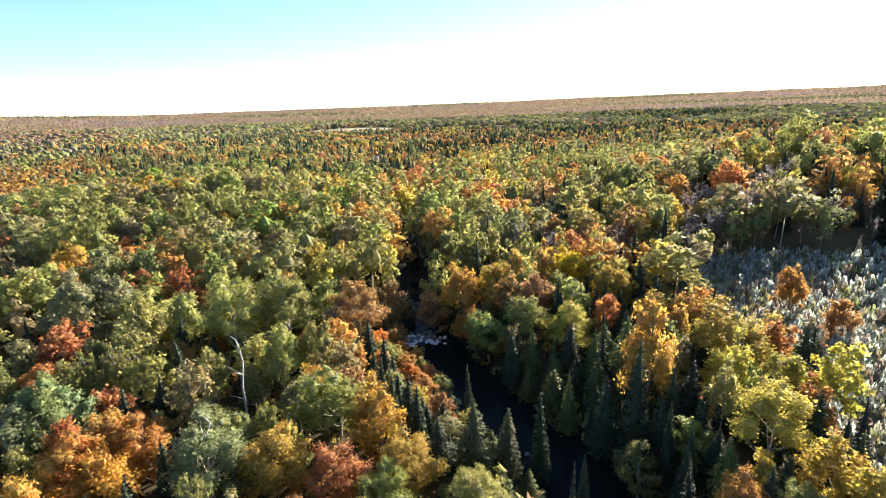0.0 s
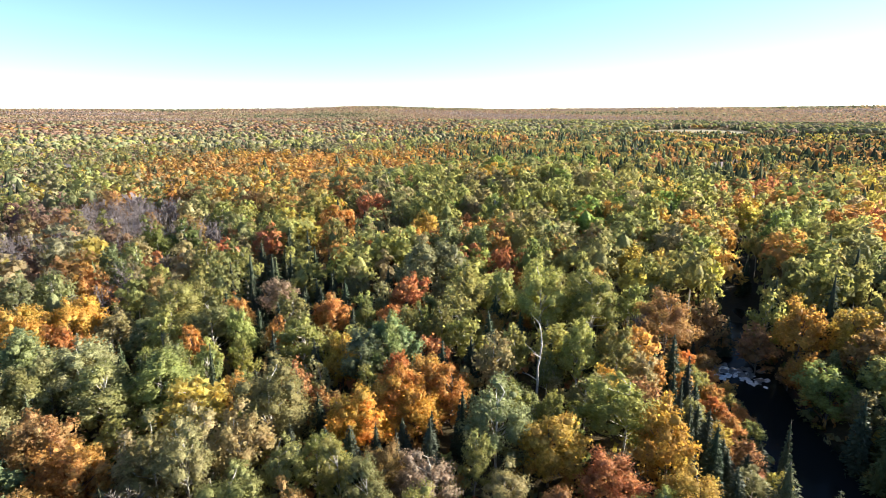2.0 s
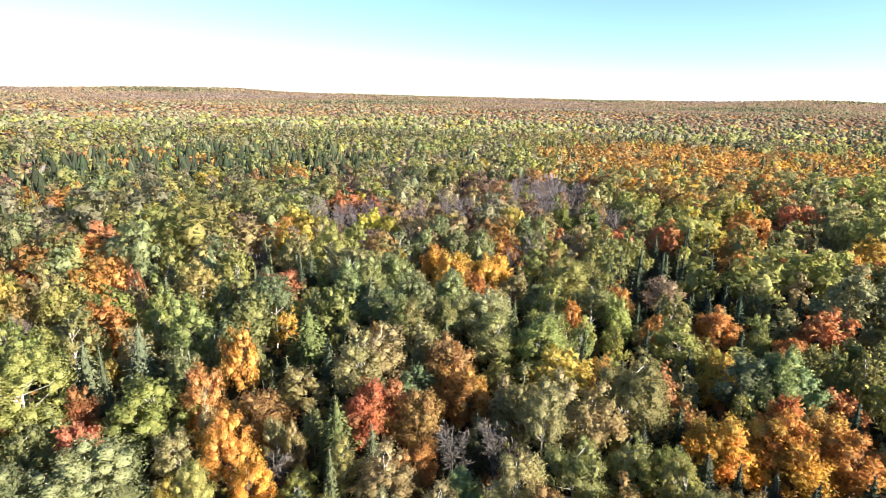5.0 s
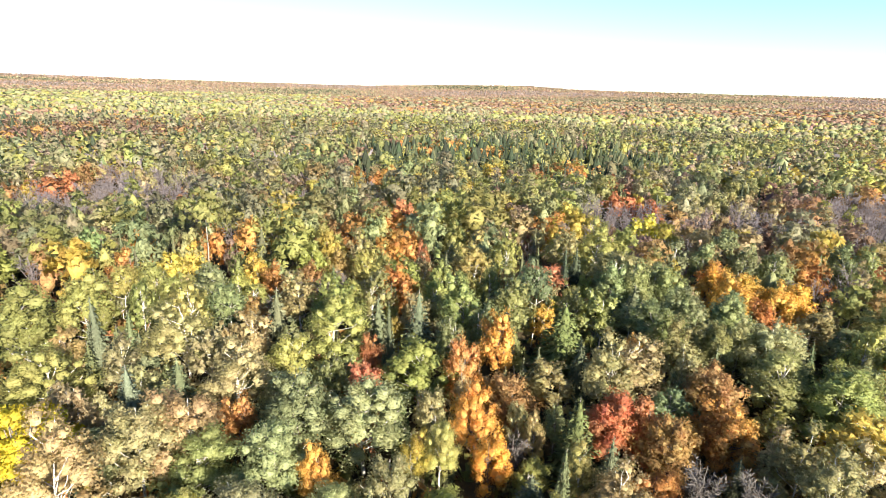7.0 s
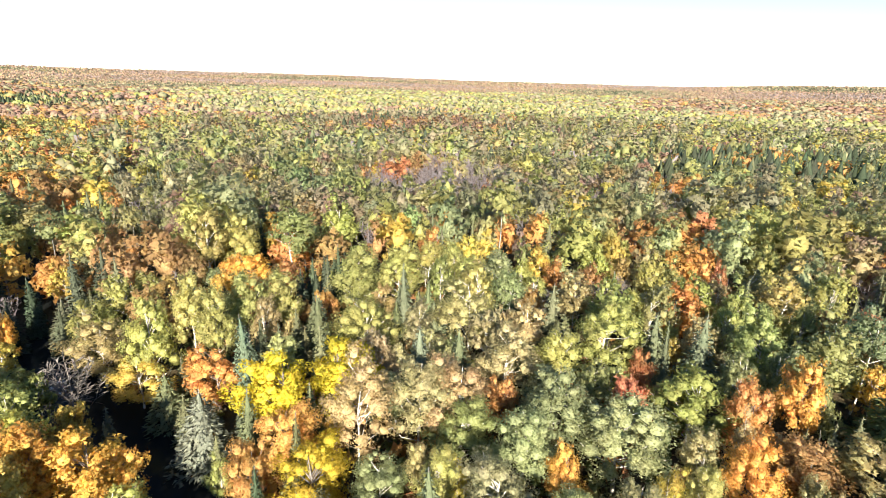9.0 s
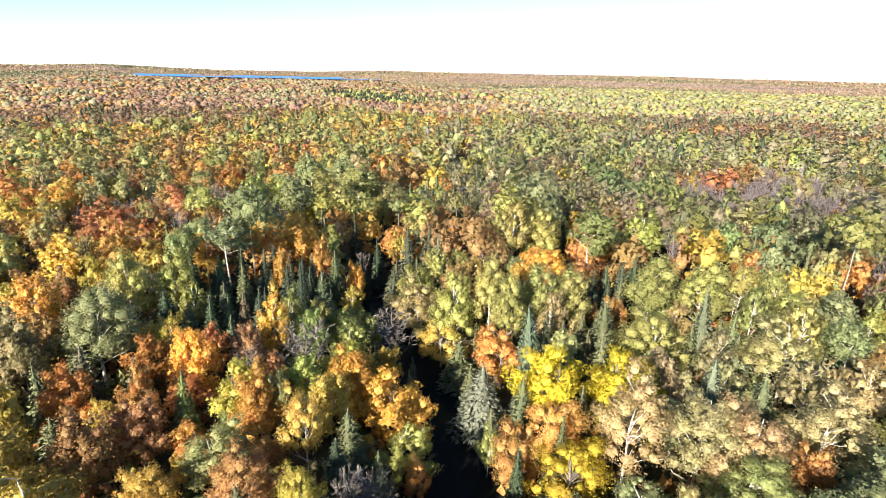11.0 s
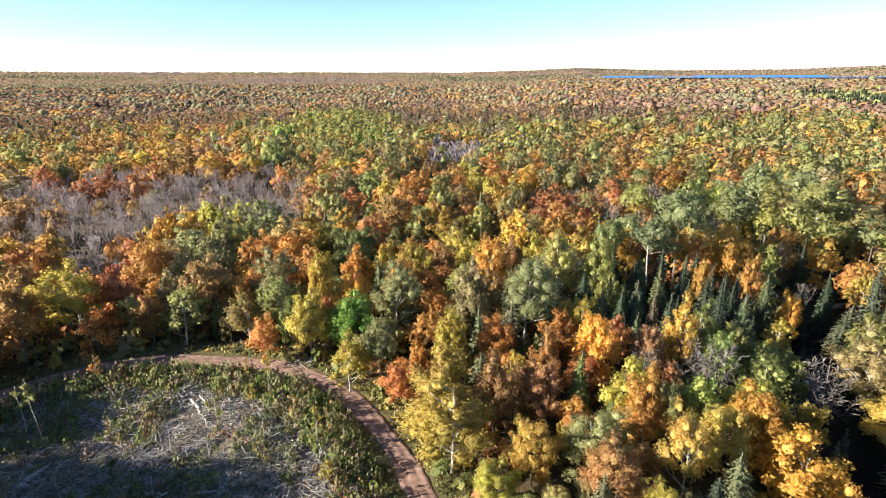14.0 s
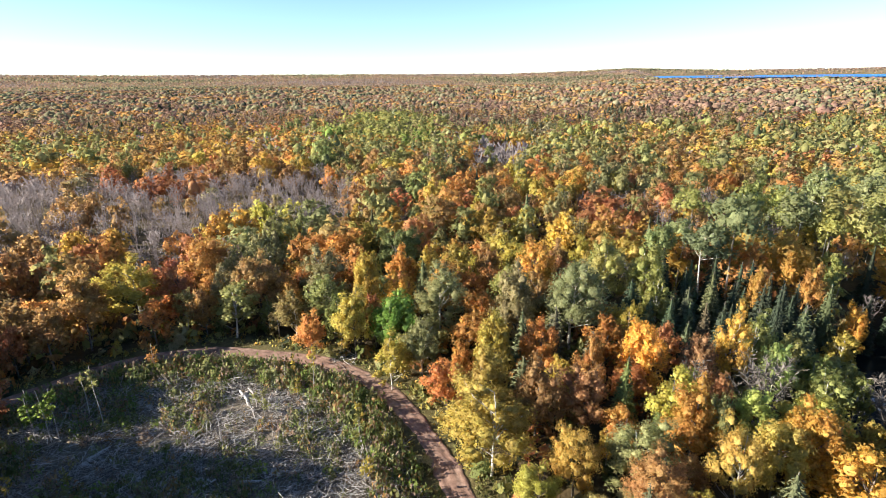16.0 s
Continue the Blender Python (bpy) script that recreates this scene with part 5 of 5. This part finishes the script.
def mass(name, label, material, d0, d1, spacing, level, seed, az0=-48, az1=264, grow=1.0, tall=1.0):
    """One mass of trees from d0 to d1 metres out."""
    rng = np.random.default_rng(seed)
    n = int(d1 / spacing) + 1
    i, k = np.meshgrid(np.arange(-n, n + 1), np.arange(-n, n + 1))
    x = (i.ravel() + 0.5 * (k.ravel() % 2)) * spacing + rng.uniform(-0.42, 0.42, i.size) * spacing
    y = k.ravel() * spacing * 0.87 + rng.uniform(-0.42, 0.42, i.size) * spacing
    d, az = np.hypot(x, y), azimuth(x, y)
    az = np.where(az > 290, az - 360, az)
    ok = (d >= d0) & (d < d1) & (az > az0) & (az < az1)
    if d0 < 400:
        ok &= (away(x, y, RIVER_LINE) > 3) & (away(x, y, ROAD_LINE) > 4) & ~inside(x, y, SWAMP) & ~inside(x, y, CLEARING)
        for px, py, pw in PLACED:
            if d0 - 8 < math.hypot(px, py) < d1 + 8:
                ok &= (x - px) ** 2 + (y - py) ** 2 > (0.34 * pw + 2.0) ** 2
    ok &= ~(((az - 9) / 4.6) ** 2 + ((d - 1190) / 190) ** 2 < 1.05)
    ok &= lake_mask(az, d) < 0.15
    x, y = x[ok], y[ok]
    z = ground(x, y)
    kinds = {}
    for j in range(len(x)):
        kind, colour, h, w = choose(x[j], y[j], rng)
        c = np.array(PALETTE[colour]) * rng.uniform(0.76, 1.22) * rng.normal(1, 0.04, 3)
        if level and kind in ("spruce", "pine"):
            h, w = h * 1.15, w * 1.45
        kinds.setdefault(kind, []).append((x[j], y[j], z[j], h * tall, w * grow, rng.uniform(0, 6.28), *c))
    Vs, Fs, Gs, Ts, Ns, Bs, o = [], [], [], [], [], [], 0
    for kind, rows in kinds.items():
        rows = np.array(rows)
        H, W = KINDS[kind][:2]
        temps = [template(kind, rng, level) for _ in range(6)]
        which = rng.integers(0, 6, len(rows))
        for t, (v, f, g, wood, nv, body) in enumerate(temps):
            r = rows[which == t]
            if not len(r):
                continue
            c, s = np.cos(r[:, 5]), np.sin(r[:, 5])
            sx, sz = r[:, 4] / W, r[:, 3] / H
            X = (v[None, :, 0] * c[:, None] - v[None, :, 1] * s[:, None]) * sx[:, None] + r[:, 0:1]
            Y = (v[None, :, 0] * s[:, None] + v[None, :, 1] * c[:, None]) * sx[:, None] + r[:, 1:2]
            Z = v[None, :, 2] * sz[:, None] + r[:, 2:3]
            Vs.append(np.stack([X, Y, Z], -1).reshape(-1, 3))
            Ns.append(np.stack([nv[None, :, 0] * c[:, None] - nv[None, :, 1] * s[:, None], nv[None, :, 0] * s[:, None] + nv[None, :, 1] * c[:, None],
                                np.repeat(nv[None, :, 2], len(r), 0)], -1).reshape(-1, 3))
            tint = np.repeat(r[:, None, 6:9], len(v), 1)
            tint[:, wood] = BARK[kind]
            Ts.append(tint.reshape(-1, 3))
            Fs.append((f[None] + (np.arange(len(r)) * len(v))[:, None, None]).reshape(-1, 4) + o)
            Gs.append((g[None] + (np.arange(len(r)) * len(v))[:, None, None]).reshape(-1, 3) + o)
            Bs.append(np.tile(body, len(r)))
            o += len(r) * len(v)
    F, B = np.vstack(Fs), np.concatenate(Bs)
    if level:
        B[:] = 0
    me = mesh_of(name, np.vstack(Vs), [F[B == 0], np.vstack(Gs), (F[B == 1], 1)], [material, MASS_INNER], np.vstack(Ts), puff=np.vstack(Ns))
    tagged(linked(name, me), label, "woods", kind="stuff")


mass("middle_woods", "dense mixed autumn woods of green, orange and yellow trees", MASS_LEAF, 112, 260, 6.3, 0, 31, az0=-64, az1=280)
mass("woods_under_the_eye", "mixed autumn woods on both banks of the river", MASS_LEAF, 12, 33, 6.0, 0, 35, az0=-70, az1=290, tall=0.85)
# Out of view; added, with height and spacing set to shade the clearing.
mass("woods_beyond_clearing", "unseen tall mixed woods that shade the clearing", MASS_LEAF, 33, 112, 5.4, 0, 36, az0=266, az1=300, tall=1.28)
# This wedge is unseen too, added only for its cast shadows.
mass("woods_beyond_swamp", "unseen mixed woods beyond the open swamp", MASS_LEAF, 33, 112, 6.2, 0, 37, az0=-70, az1=-43)
mass("distant_woods", "distant mixed autumn woods with dark conifers between", DISTANT_LEAF, 255, 600, 6.3, 1, 32, grow=1.15, tall=0.92)
mass("far_woods", "far autumn woods reaching toward the skyline", FAR_LEAF, 600, 1100, 7.8, 2, 33, grow=1.4, tall=0.8)
mass("farthest_woods", "farthest rust and olive woods below the skyline", FAR_LEAF, 1100, 1950, 13.0, 2, 34, grow=2.2, tall=0.8)


def build_skyline():
    """The farthest woods: a rough low canopy with small crowns standing up from it."""
    rng = np.random.default_rng(44)
    a = np.radians(np.linspace(-45, 262, 900))
    R, A = np.meshgrid(np.geomspace(1900, 4960, 40), a, indexing="ij")
    X, Y = -np.sin(A) * R, np.cos(A) * R
    lake = lake_mask(np.degrees(A), R)
    Z = ground(X.ravel(), Y.ravel()).reshape(X.shape) + 3 * (1 - lake) - 6 * lake
    n, m = X.shape
    i, k = np.meshgrid(np.arange(n - 1), np.arange(m - 1), indexing="ij")
    F = np.stack([i * m + k, (i + 1) * m + k, (i + 1) * m + k + 1, i * m + k + 1], -1).reshape(-1, 4)
    low = np.column_stack([X.ravel(), Y.ravel(), Z.ravel()])
    count = 170000
    d = 1930 * (4940 / 1930) ** rng.random(count)
    az = rng.uniform(-45, 262, count)
    ok = lake_mask(az, d) < 0.8
    d, az = d[ok], az[ok]
    x, y = -np.sin(np.radians(az)) * d, np.cos(np.radians(az)) * d
    P = np.column_stack([x, y, ground(x, y) + rng.uniform(3.5, 6.5, len(d))])
    N = unit(rng.normal(size=P.shape) * (1, 1, 0.4) + (0, 0, 0.6))
    V, Q = leaf_quads(rng, P, N, np.minimum(0.0021 * d, 9.5) * rng.uniform(0.7, 1.4, len(d)))
    # Most of these tones already have the haze mixed into the leaf colour.
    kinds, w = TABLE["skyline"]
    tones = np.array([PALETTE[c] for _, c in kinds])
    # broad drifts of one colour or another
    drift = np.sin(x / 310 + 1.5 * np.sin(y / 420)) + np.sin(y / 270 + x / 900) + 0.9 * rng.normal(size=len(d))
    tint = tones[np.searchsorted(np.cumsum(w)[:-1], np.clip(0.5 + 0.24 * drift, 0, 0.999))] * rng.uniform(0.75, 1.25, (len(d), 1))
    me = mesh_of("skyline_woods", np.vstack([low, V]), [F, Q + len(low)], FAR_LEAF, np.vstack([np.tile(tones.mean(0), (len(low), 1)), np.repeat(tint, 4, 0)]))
    tagged(linked("skyline_woods", me), "distant rust and olive woods along the skyline", "woods", kind="stuff")


build_skyline()

# ---- undergrowth, clearing, swamp and river details ----
def bush_quads(rng, leaves, size, upright=0.0):
    """A low dome of leaf clusters about 1 m high and 1.6 m wide."""
    u = rng.normal(size=(leaves, 3))
    u[:, 2] = np.abs(u[:, 2])
    u = unit(u)
    P = u * (0.8, 0.8, 1.0) * rng.uniform(0.55, 1.1, (leaves, 1))
    N = unit(u * (1, 1, 1 - upright) + 0.5 * rng.normal(size=(leaves, 3)) * (1, 1, 1 - 0.8 * upright))
    return leaf_quads(rng, P, N, size * rng.uniform(0.6, 1.3, leaves)) + (np.repeat(unit(u + (0, 0, 0.3)), 4, 0),)


def bush_mass(name, label, spots, rng, leaves, size, upright=0.0):
    """One mass of low bushes. spots: rows of x, y, width, height, colour."""
    Vs, Fs, Ts, Ns, o = [], [], [], [], 0
    temps = [bush_quads(rng, leaves, size, upright) for _ in range(7)]
    for x, y, w, h, colour in spots:
        v, f, nv = temps[rng.integers(7)]
        a = rng.uniform(0, 6.28)
        c, s = math.cos(a), math.sin(a)
        q = np.column_stack([(v[:, 0] * c - v[:, 1] * s) * w / 1.6 + x, (v[:, 0] * s + v[:, 1] * c) * w / 1.6 + y, v[:, 2] * h + ground1(x, y) - 0.1])
        Vs.append(q), Fs.append(f + o)
        Ns.append(np.column_stack([nv[:, 0] * c - nv[:, 1] * s, nv[:, 0] * s + nv[:, 1] * c, nv[:, 2]]))
        Ts.append(np.tile(np.array(PALETTE[colour]) * rng.uniform(0.7, 1.15), (len(v), 1)))
        o += len(v)
    me = mesh_of(name, np.vstack(Vs), [np.vstack(Fs)], LOW_LEAF, np.vstack(Ts), puff=np.vstack(Ns))
    tagged(linked(name, me), label, "undergrowth", kind="stuff")


def undergrowth():
    rng = np.random.default_rng(61)
    spots = []
    tones = ["olive", "deep_green", "russet", "orange", "yellow", "light_green", "tan", "deep_green", "red", "dark_green"]
    while len(spots) < 5200:
        d, a = math.sqrt(rng.uniform(32 ** 2, 135 ** 2)), math.radians(rng.uniform(-45, 265))
        x, y = -d * math.sin(a), d * math.cos(a)
        if away(x, y, RIVER_LINE)[0] < 5.6 or away(x, y, ROAD_LINE)[0] < 2.6 or inside(x, y, SWAMP)[0] or inside(x, y, CLEARING)[0]:
            continue
        s = rng.uniform(0.8, 1.9)
        spots.append((x, y, 1.7 * s, 1.3 * s * rng.uniform(0.7, 1.4), tones[rng.integers(len(tones))]))
    bush_mass("undergrowth", "low green and russet saplings and ferns under the trees", spots, rng, 12, 0.75)
    spots = []
    tones = ["olive", "light_green", "yellow", "tan", "olive", "deep_green", "gold"]
    while len(spots) < 1500:
        q = ROAD_LINE[rng.integers(12, len(ROAD_LINE))]
        off, a = rng.uniform(2.5, 7.5), rng.uniform(0, 6.28)
        x, y = q[0] + off * math.cos(a), q[1] + off * math.sin(a)
        if away(x, y, ROAD_LINE)[0] < 2.35:
            continue
        s = rng.uniform(0.35, 1.0)
        spots.append((x, y, 1.6 * s, 1.0 * s, tones[rng.integers(len(tones))]))
    bush_mass("verge_grass", "yellowing weeds and grass tufts beside the dirt track", spots, rng, 14, 0.42, 0.6)
    spots = []
    tones = ["silver_green", "silver_green", "grey", "silver_green", "silver_green", "sage", "tan", "dusty_pink"]
    while len(spots) < 3200:
        x, y = rng.uniform(44, 132), rng.uniform(42, 140)
        if not inside(x, y, SWAMP)[0] or math.sin(x / 9 + 1.7 * math.sin(y / 13)) + 0.8 * rng.normal() < -0.7:
            continue
        s = rng.uniform(0.7, 1.5)
        spots.append((x, y, 1.5 * s, 2.0 * s, tones[rng.integers(len(tones))]))
    bush_mass("swamp_scrub", "silvery grey willow scrub in an open swamp", spots, rng, 16, 0.5, 0.85)
    spots = []
    tones = ["deep_green", "olive", "deep_green", "sage", "olive", "dusty_pink", "russet", "fresh_green"]
    while len(spots) < 3600:
        x, y = rng.uniform(15, 92), rng.uniform(-52, 4)
        edge = away(x, y, ROAD_LINE)[0]
        if not inside(x, y, CLEARING)[0] or edge < 2.8:
            continue
        clump = math.sin(x / 4.1 + 1.3 * math.sin(y / 5)) * math.sin(y / 4.7 + 0.8 * math.sin(x / 6))
        if rng.random() > 0.10 + 0.65 * (clump > 0.08) + 0.6 * (edge < 9):
            continue
        s = rng.uniform(0.4, 1.25) * (1.35 if edge < 9 else 1)
        spots.append((x, y, 1.4 * s, 1.7 * s, tones[rng.integers(len(tones))]))
    bush_mass("clearing_scrub", "low green brambles and weeds in the logged clearing", spots, rng, 30, 0.27, 0.3)


def sticks(name, label, spots, rng, count, material):
    """One tangle of thin branches. spots: rows of x, y, radius, height."""
    weights = np.array([s[2] ** 2 for s in spots])
    pick = rng.choice(len(spots), count, p=weights / weights.sum())
    S = np.array(spots)[pick]
    a, r = rng.uniform(0, 6.28, count), np.sqrt(rng.random(count)) * S[:, 2]
    x, y = S[:, 0] + r * np.cos(a), S[:, 1] + r * np.sin(a)
    z = ground(x, y) + 0.08 + S[:, 3] * (1 - (r / S[:, 2]) ** 2) * rng.random(count)
    t = rng.uniform(0, 6.28, count)
    L = rng.uniform(0.5, 2.6, count)
    dv = np.column_stack([np.cos(t), np.sin(t), rng.normal(0.05, 0.28, count)]) * L[:, None] / 2
    c = np.column_stack([x, y, z + np.abs(dv[:, 2]) * 0.6])
    w = rng.uniform(0.014, 0.055, count)[:, None]
    n1 = unit(np.cross(dv, np.array([0.1, 0.2, 1.0]))) * w
    n2 = unit(np.cross(dv, n1)) * w
    e0, e1, bow = c - dv, c + dv, c + rng.normal(0, 0.06, (count, 3))
    V = np.stack([e0 + n1, e0 - n1 * 0.5 + n2, e0 - n1 * 0.5 - n2, bow + n1 * 0.8, bow - n1 * 0.4 + n2 * 0.8, bow - n1 * 0.4 - n2 * 0.8,
                  e1 + n1 * 0.3, e1 - n1 * 0.2 + n2 * 0.3, e1 - n1 * 0.2 - n2 * 0.3], 1).reshape(-1, 3)
    q = np.array([(0, 1, 4, 3), (1, 2, 5, 4), (2, 0, 3, 5), (3, 4, 7, 6), (4, 5, 8, 7), (5, 3, 6, 8)])
    F = (q[None] + 9 * np.arange(count)[:, None, None]).reshape(-1, 4)
    tagged(linked(name, mesh_of(name, V, [F], material)), label, "brushwood", kind="stuff")


def clearing():
    rng = np.random.default_rng(71)
    spots = []
    while len(spots) < 260:
        x, y = rng.uniform(15, 92), rng.uniform(-50, 2)
        if inside(x, y, CLEARING)[0] and away(x, y, ROAD_LINE)[0] > 6.5:
            spots.append((x, y, rng.uniform(1.4, 4.5), rng.uniform(0.4, 1.5)))
    spots += [(64, -38, 4, 1.2), (56, -22, 5, 1.0), (60, -27, 4, 0.9), (45, -34, 4, 0.9), (61, -53.2, 2.2, 0.6)]
    sticks("slash", "grey tangled branches left over from logging", spots, rng, 15000, DEAD_WOOD)
    sticks("dark_slash", "brown twiggy brushwood lying in the clearing", spots, rng, 12000, GREY_BARK)
    logs = []
    for k in range(4):
        r = 0.11 + 0.035 * k
        pts = np.array([(-2.6, 0, 0), (-1.2, 0.06 * k, 0.03), (0.4, -0.05, 0.01), (1.5, 0.1, 0.05), (2.6, 0.05 * k, 0)])
        v, f = tube(pts, [r, r * 0.97, r * 0.9, r * 0.84, r * 0.74], 8)
        ends = [np.array([[0, 1, 2, 3], [0, 3, 4, 7], [4, 5, 6, 7]])[:, ::-1], np.array([[0, 1, 2, 3], [0, 3, 4, 7], [4, 5, 6, 7]]) + 32]
        logs.append(mesh_of("log", v, [np.vstack([f] + ends)], DEAD_WOOD))
    n = 0
    heaps = [(64.5, -37.7), (62.4, -38.6), (68, -17.2), (56.2, -21.2), (61, -52.9), (54.6, -22.4), (58, -19.5), (40.5, -33.9), (60.3, -26.2), (48, -30)]
    while n < 72:
        if n < 50:
            h = heaps[n % len(heaps)]
            x, y = h[0] + rng.normal(0, 1.1), h[1] + rng.normal(0, 1.1)
        else:
            x, y = rng.uniform(20, 88), rng.uniform(-48, 0)
        if away(x, y, ROAD_LINE)[0] < 3.6 or not (inside(x, y, CLEARING)[0] or y < -51):
            if n < 50:
                n += 1
            continue
        ob = new("log", logs[rng.integers(4)])
        s = rng.uniform(0.35, 1.0)
        ob.matrix_basis = pose(x, y, ground1(x, y) + 0.12 + 0.25 * rng.random(), 0, rng.normal(0, 4), rng.uniform(0, 360)) @ Matrix.Diagonal((s, rng.uniform(0.6, 1.2), 1, 1))
        tagged(ob, "weathered pale log lying among slash in the clearing", "log", "logs in the clearing")
        n += 1
    v, f = tube([(0, 0, -0.2), (0.02, 0, 0.15), (0, 0.02, 0.45)], [0.34, 0.25, 0.22], 9)
    stump = mesh_of("stump", v, [f, np.array([[18, 19, 20, 21, 22, 23, 24, 25, 26]])], DEAD_WOOD)
    for k in range(26):
        x, y = rng.uniform(20, 86), rng.uniform(-44, -6)
        if inside(x, y, CLEARING)[0] and away(x, y, ROAD_LINE)[0] > 5:
            ob = new("stump", stump)
            ob.matrix_basis = pose(x, y, ground1(x, y), 0, 0, rng.uniform(0, 360)) @ Matrix.Scale(rng.uniform(0.7, 1.3), 4)
            tagged(ob, "cut grey tree stump in the clearing", "stump", "stumps in the clearing")


def sapling(rng, x, y, h, foliage, width, colour, lean=0.04, leaves=130):
    """A thin young tree whose leaves sit in its upper part."""
    pts, rad = stem(rng, h, 0.05, lean, 5, 6)
    wood = [tube(pts, rad, 5)]
    P = []
    for k in range(9):
        z0 = h * rng.uniform(1 - foliage, 0.92)
        s = np.array([np.interp(z0, pts[:, 2], pts[:, 0]), np.interp(z0, pts[:, 2], pts[:, 1]), z0])
        a, L = rng.uniform(0, 6.28), width / 2 * rng.uniform(0.5, 1) * (1.25 - z0 / h)
        e = s + (math.cos(a) * L, math.sin(a) * L, L * 0.35)
        wood.append(tube([s, (s + e) / 2, e], [0.025, 0.018, 0.008], 3))
        P.append(s + (e - s) * rng.uniform(0.25, 1.1, (leaves // 9, 1)) + rng.normal(0, 0.16, (leaves // 9, 3)))
    P = np.vstack(P)
    tree = new("sapling")
    tree.matrix_basis = pose(x, y, ground1(x, y) - 0.05)
    tagged(tree, "thin young tree with sparse " + WORDS[colour] + " leaves", "tree", "saplings of the clearing")
    wv, wf = join(wood)
    linked("trunk", mesh_of("sapling_stem", wv, [wf], DEAD_WOOD), tree)
    if leaves:
        v, f = leaf_quads(rng, P, unit(rng.normal(size=P.shape) + (0, 0, 0.6)), 0.26 * rng.uniform(0.6, 1.4, len(P)))
        linked("crown", mesh_of("sapling_crown", v, [f], LEAF, puff=np.repeat(unit(P - P.mean(0) + (0, 0, 0.4)), 4, 0)), tree, PALETTE[colour])


def saplings():
    rng = np.random.default_rng(81)
    for x, y, h in ((76.0, -15.9, 8.4), (80.0, -15.3, 7.2), (76.6, -16.9, 7.8), (78.2, -14.8, 6.9)):
        sapling(rng, x, y, h, 0.62, 3.0, "fresh_green", leaves=330)
    sapling(rng, 74.6, -21.6, 10.0, 0.4, 3.2, "olive", 0.05, 150)
    sapling(rng, 78.6, -21.4, 7.5, 0.5, 2.5, "light_green", 0.05, 110)
    sapling(rng, 83.4, -32.7, 5.4, 0.7, 2.6, "orange", 0.05, 170)
    sapling(rng, 57.1, -28.5, 5.6, 0.3, 1.0, "grey", 0.09, 0)
    sapling(rng, 55.6, -29.4, 3.2, 0.3, 1.0, "grey", 0.03, 0)
    sapling(rng, 53.0, -30.6, 4.0, 0.3, 1.0, "grey", 0.03, 0)
    sapling(rng, 58.7, -35.9, 4.2, 0.8, 2.6, "olive", 0.04, 190)
    sapling(rng, 58.8, -44.6, 8.0, 0.45, 3.2, "yellow", 0.08, 230)
    sapling(rng, 42.8, -38.8, 6.5, 0.7, 2.6, "light_green", 0.05, 260)
    sapling(rng, 45.5, -41.0, 5.0, 0.75, 2.4, "yellow", 0.05, 220)
    sapling(rng, 66.0, -43.0, 3.6, 0.8, 2.6, "olive", 0.05, 220)
    for k in range(34):
        x, y = rng.uniform(25, 86), rng.uniform(-46, -8)
        if inside(x, y, CLEARING)[0] and away(x, y, ROAD_LINE)[0] > 3.5:
            sapling(rng, x, y, rng.uniform(1.8, 4.6), 0.75, rng.uniform(1.2, 2.2), ("olive", "deep_green", "light_green", "grey", "yellow")[k % 5], 0.06, (90, 150, 120, 0, 110)[k % 5])
    for k in range(26):
        x, y = rng.uniform(48, 128), rng.uniform(46, 136)
        if inside(x, y, SWAMP)[0]:
            sapling(rng, x, y, rng.uniform(4, 8), 0.5, 2.0, ("grey", "silver_green", "orange", "tan")[k % 4], 0.05, (0, 90, 120, 80)[k % 4])


def rapids():
    rng = np.random.default_rng(91)
    rocks = []
    for k in range(4):
        bm = bmesh.new()
        bmesh.ops.create_icosphere(bm, subdivisions=2, radius=0.5)
        for v in bm.verts:
            v.co = v.co * (1 + 0.35 * noise.noise(v.co * 2.2 + Vector((k * 7, 0, 0)))) * 1.0
            v.co.z *= 0.62
        me = bpy.data.meshes.new("rock")
        bm.to_mesh(me)
        bm.free()
        me.materials.append(ROCK)
        rocks.append(me)
    for (cx, cy, spread, count) in ((-6.5, 108.5, 3.4, 30), (-8.0, -98, 2.6, 16), (9, 68, 2.5, 8)):
        for k in range(count):
            x, y = cx + rng.normal(0, spread), cy + rng.normal(0, 1.7)
            if away(x, y, RIVER_LINE)[0] > 5.6:
                continue
            ob = new("rock", rocks[rng.integers(4)])
            ob.matrix_basis = pose(x, y, -3.32, rng.uniform(-15, 15), rng.uniform(-15, 15), rng.uniform(0, 360)) @ Matrix.Scale(rng.uniform(0.5, 1.7), 4)
            tagged(ob, "wet grey boulder in the river rapids", "rock", "boulders in the rapids")
    for (cx, cy, spread, count) in ((-5.8, 107.0, 3.2, 90), (-8.0, -97, 2.3, 30)):
        V, F, o = [], [], 0
        for k in range(count):
            x, y = cx + rng.normal(0, spread), cy + rng.normal(0, 1.6)
            if away(x, y, RIVER_LINE)[0] > 5.0:
                continue
            a = np.arange(7) * 0.8976
            r = rng.uniform(0.15, 0.6)
            ring = np.column_stack([x + np.cos(a) * r * rng.uniform(0.6, 1.3, 7), y + np.sin(a) * r * 1.7 * rng.uniform(0.6, 1.3, 7), np.full(7, -3.33)])
            V.append(np.vstack([ring, [[x, y, -3.33 + 0.3 * r]]]))
            F.append(np.array([(i, (i + 1) % 7, 7) for i in range(7)]) + o)
            o += 8
        tagged(linked("white_water", mesh_of("white_water", np.vstack(V), [np.vstack(F)], FOAM, smooth=True)), "white foam where the river breaks over rocks", "water", kind="stuff")


undergrowth()
clearing()
saplings()
rapids()
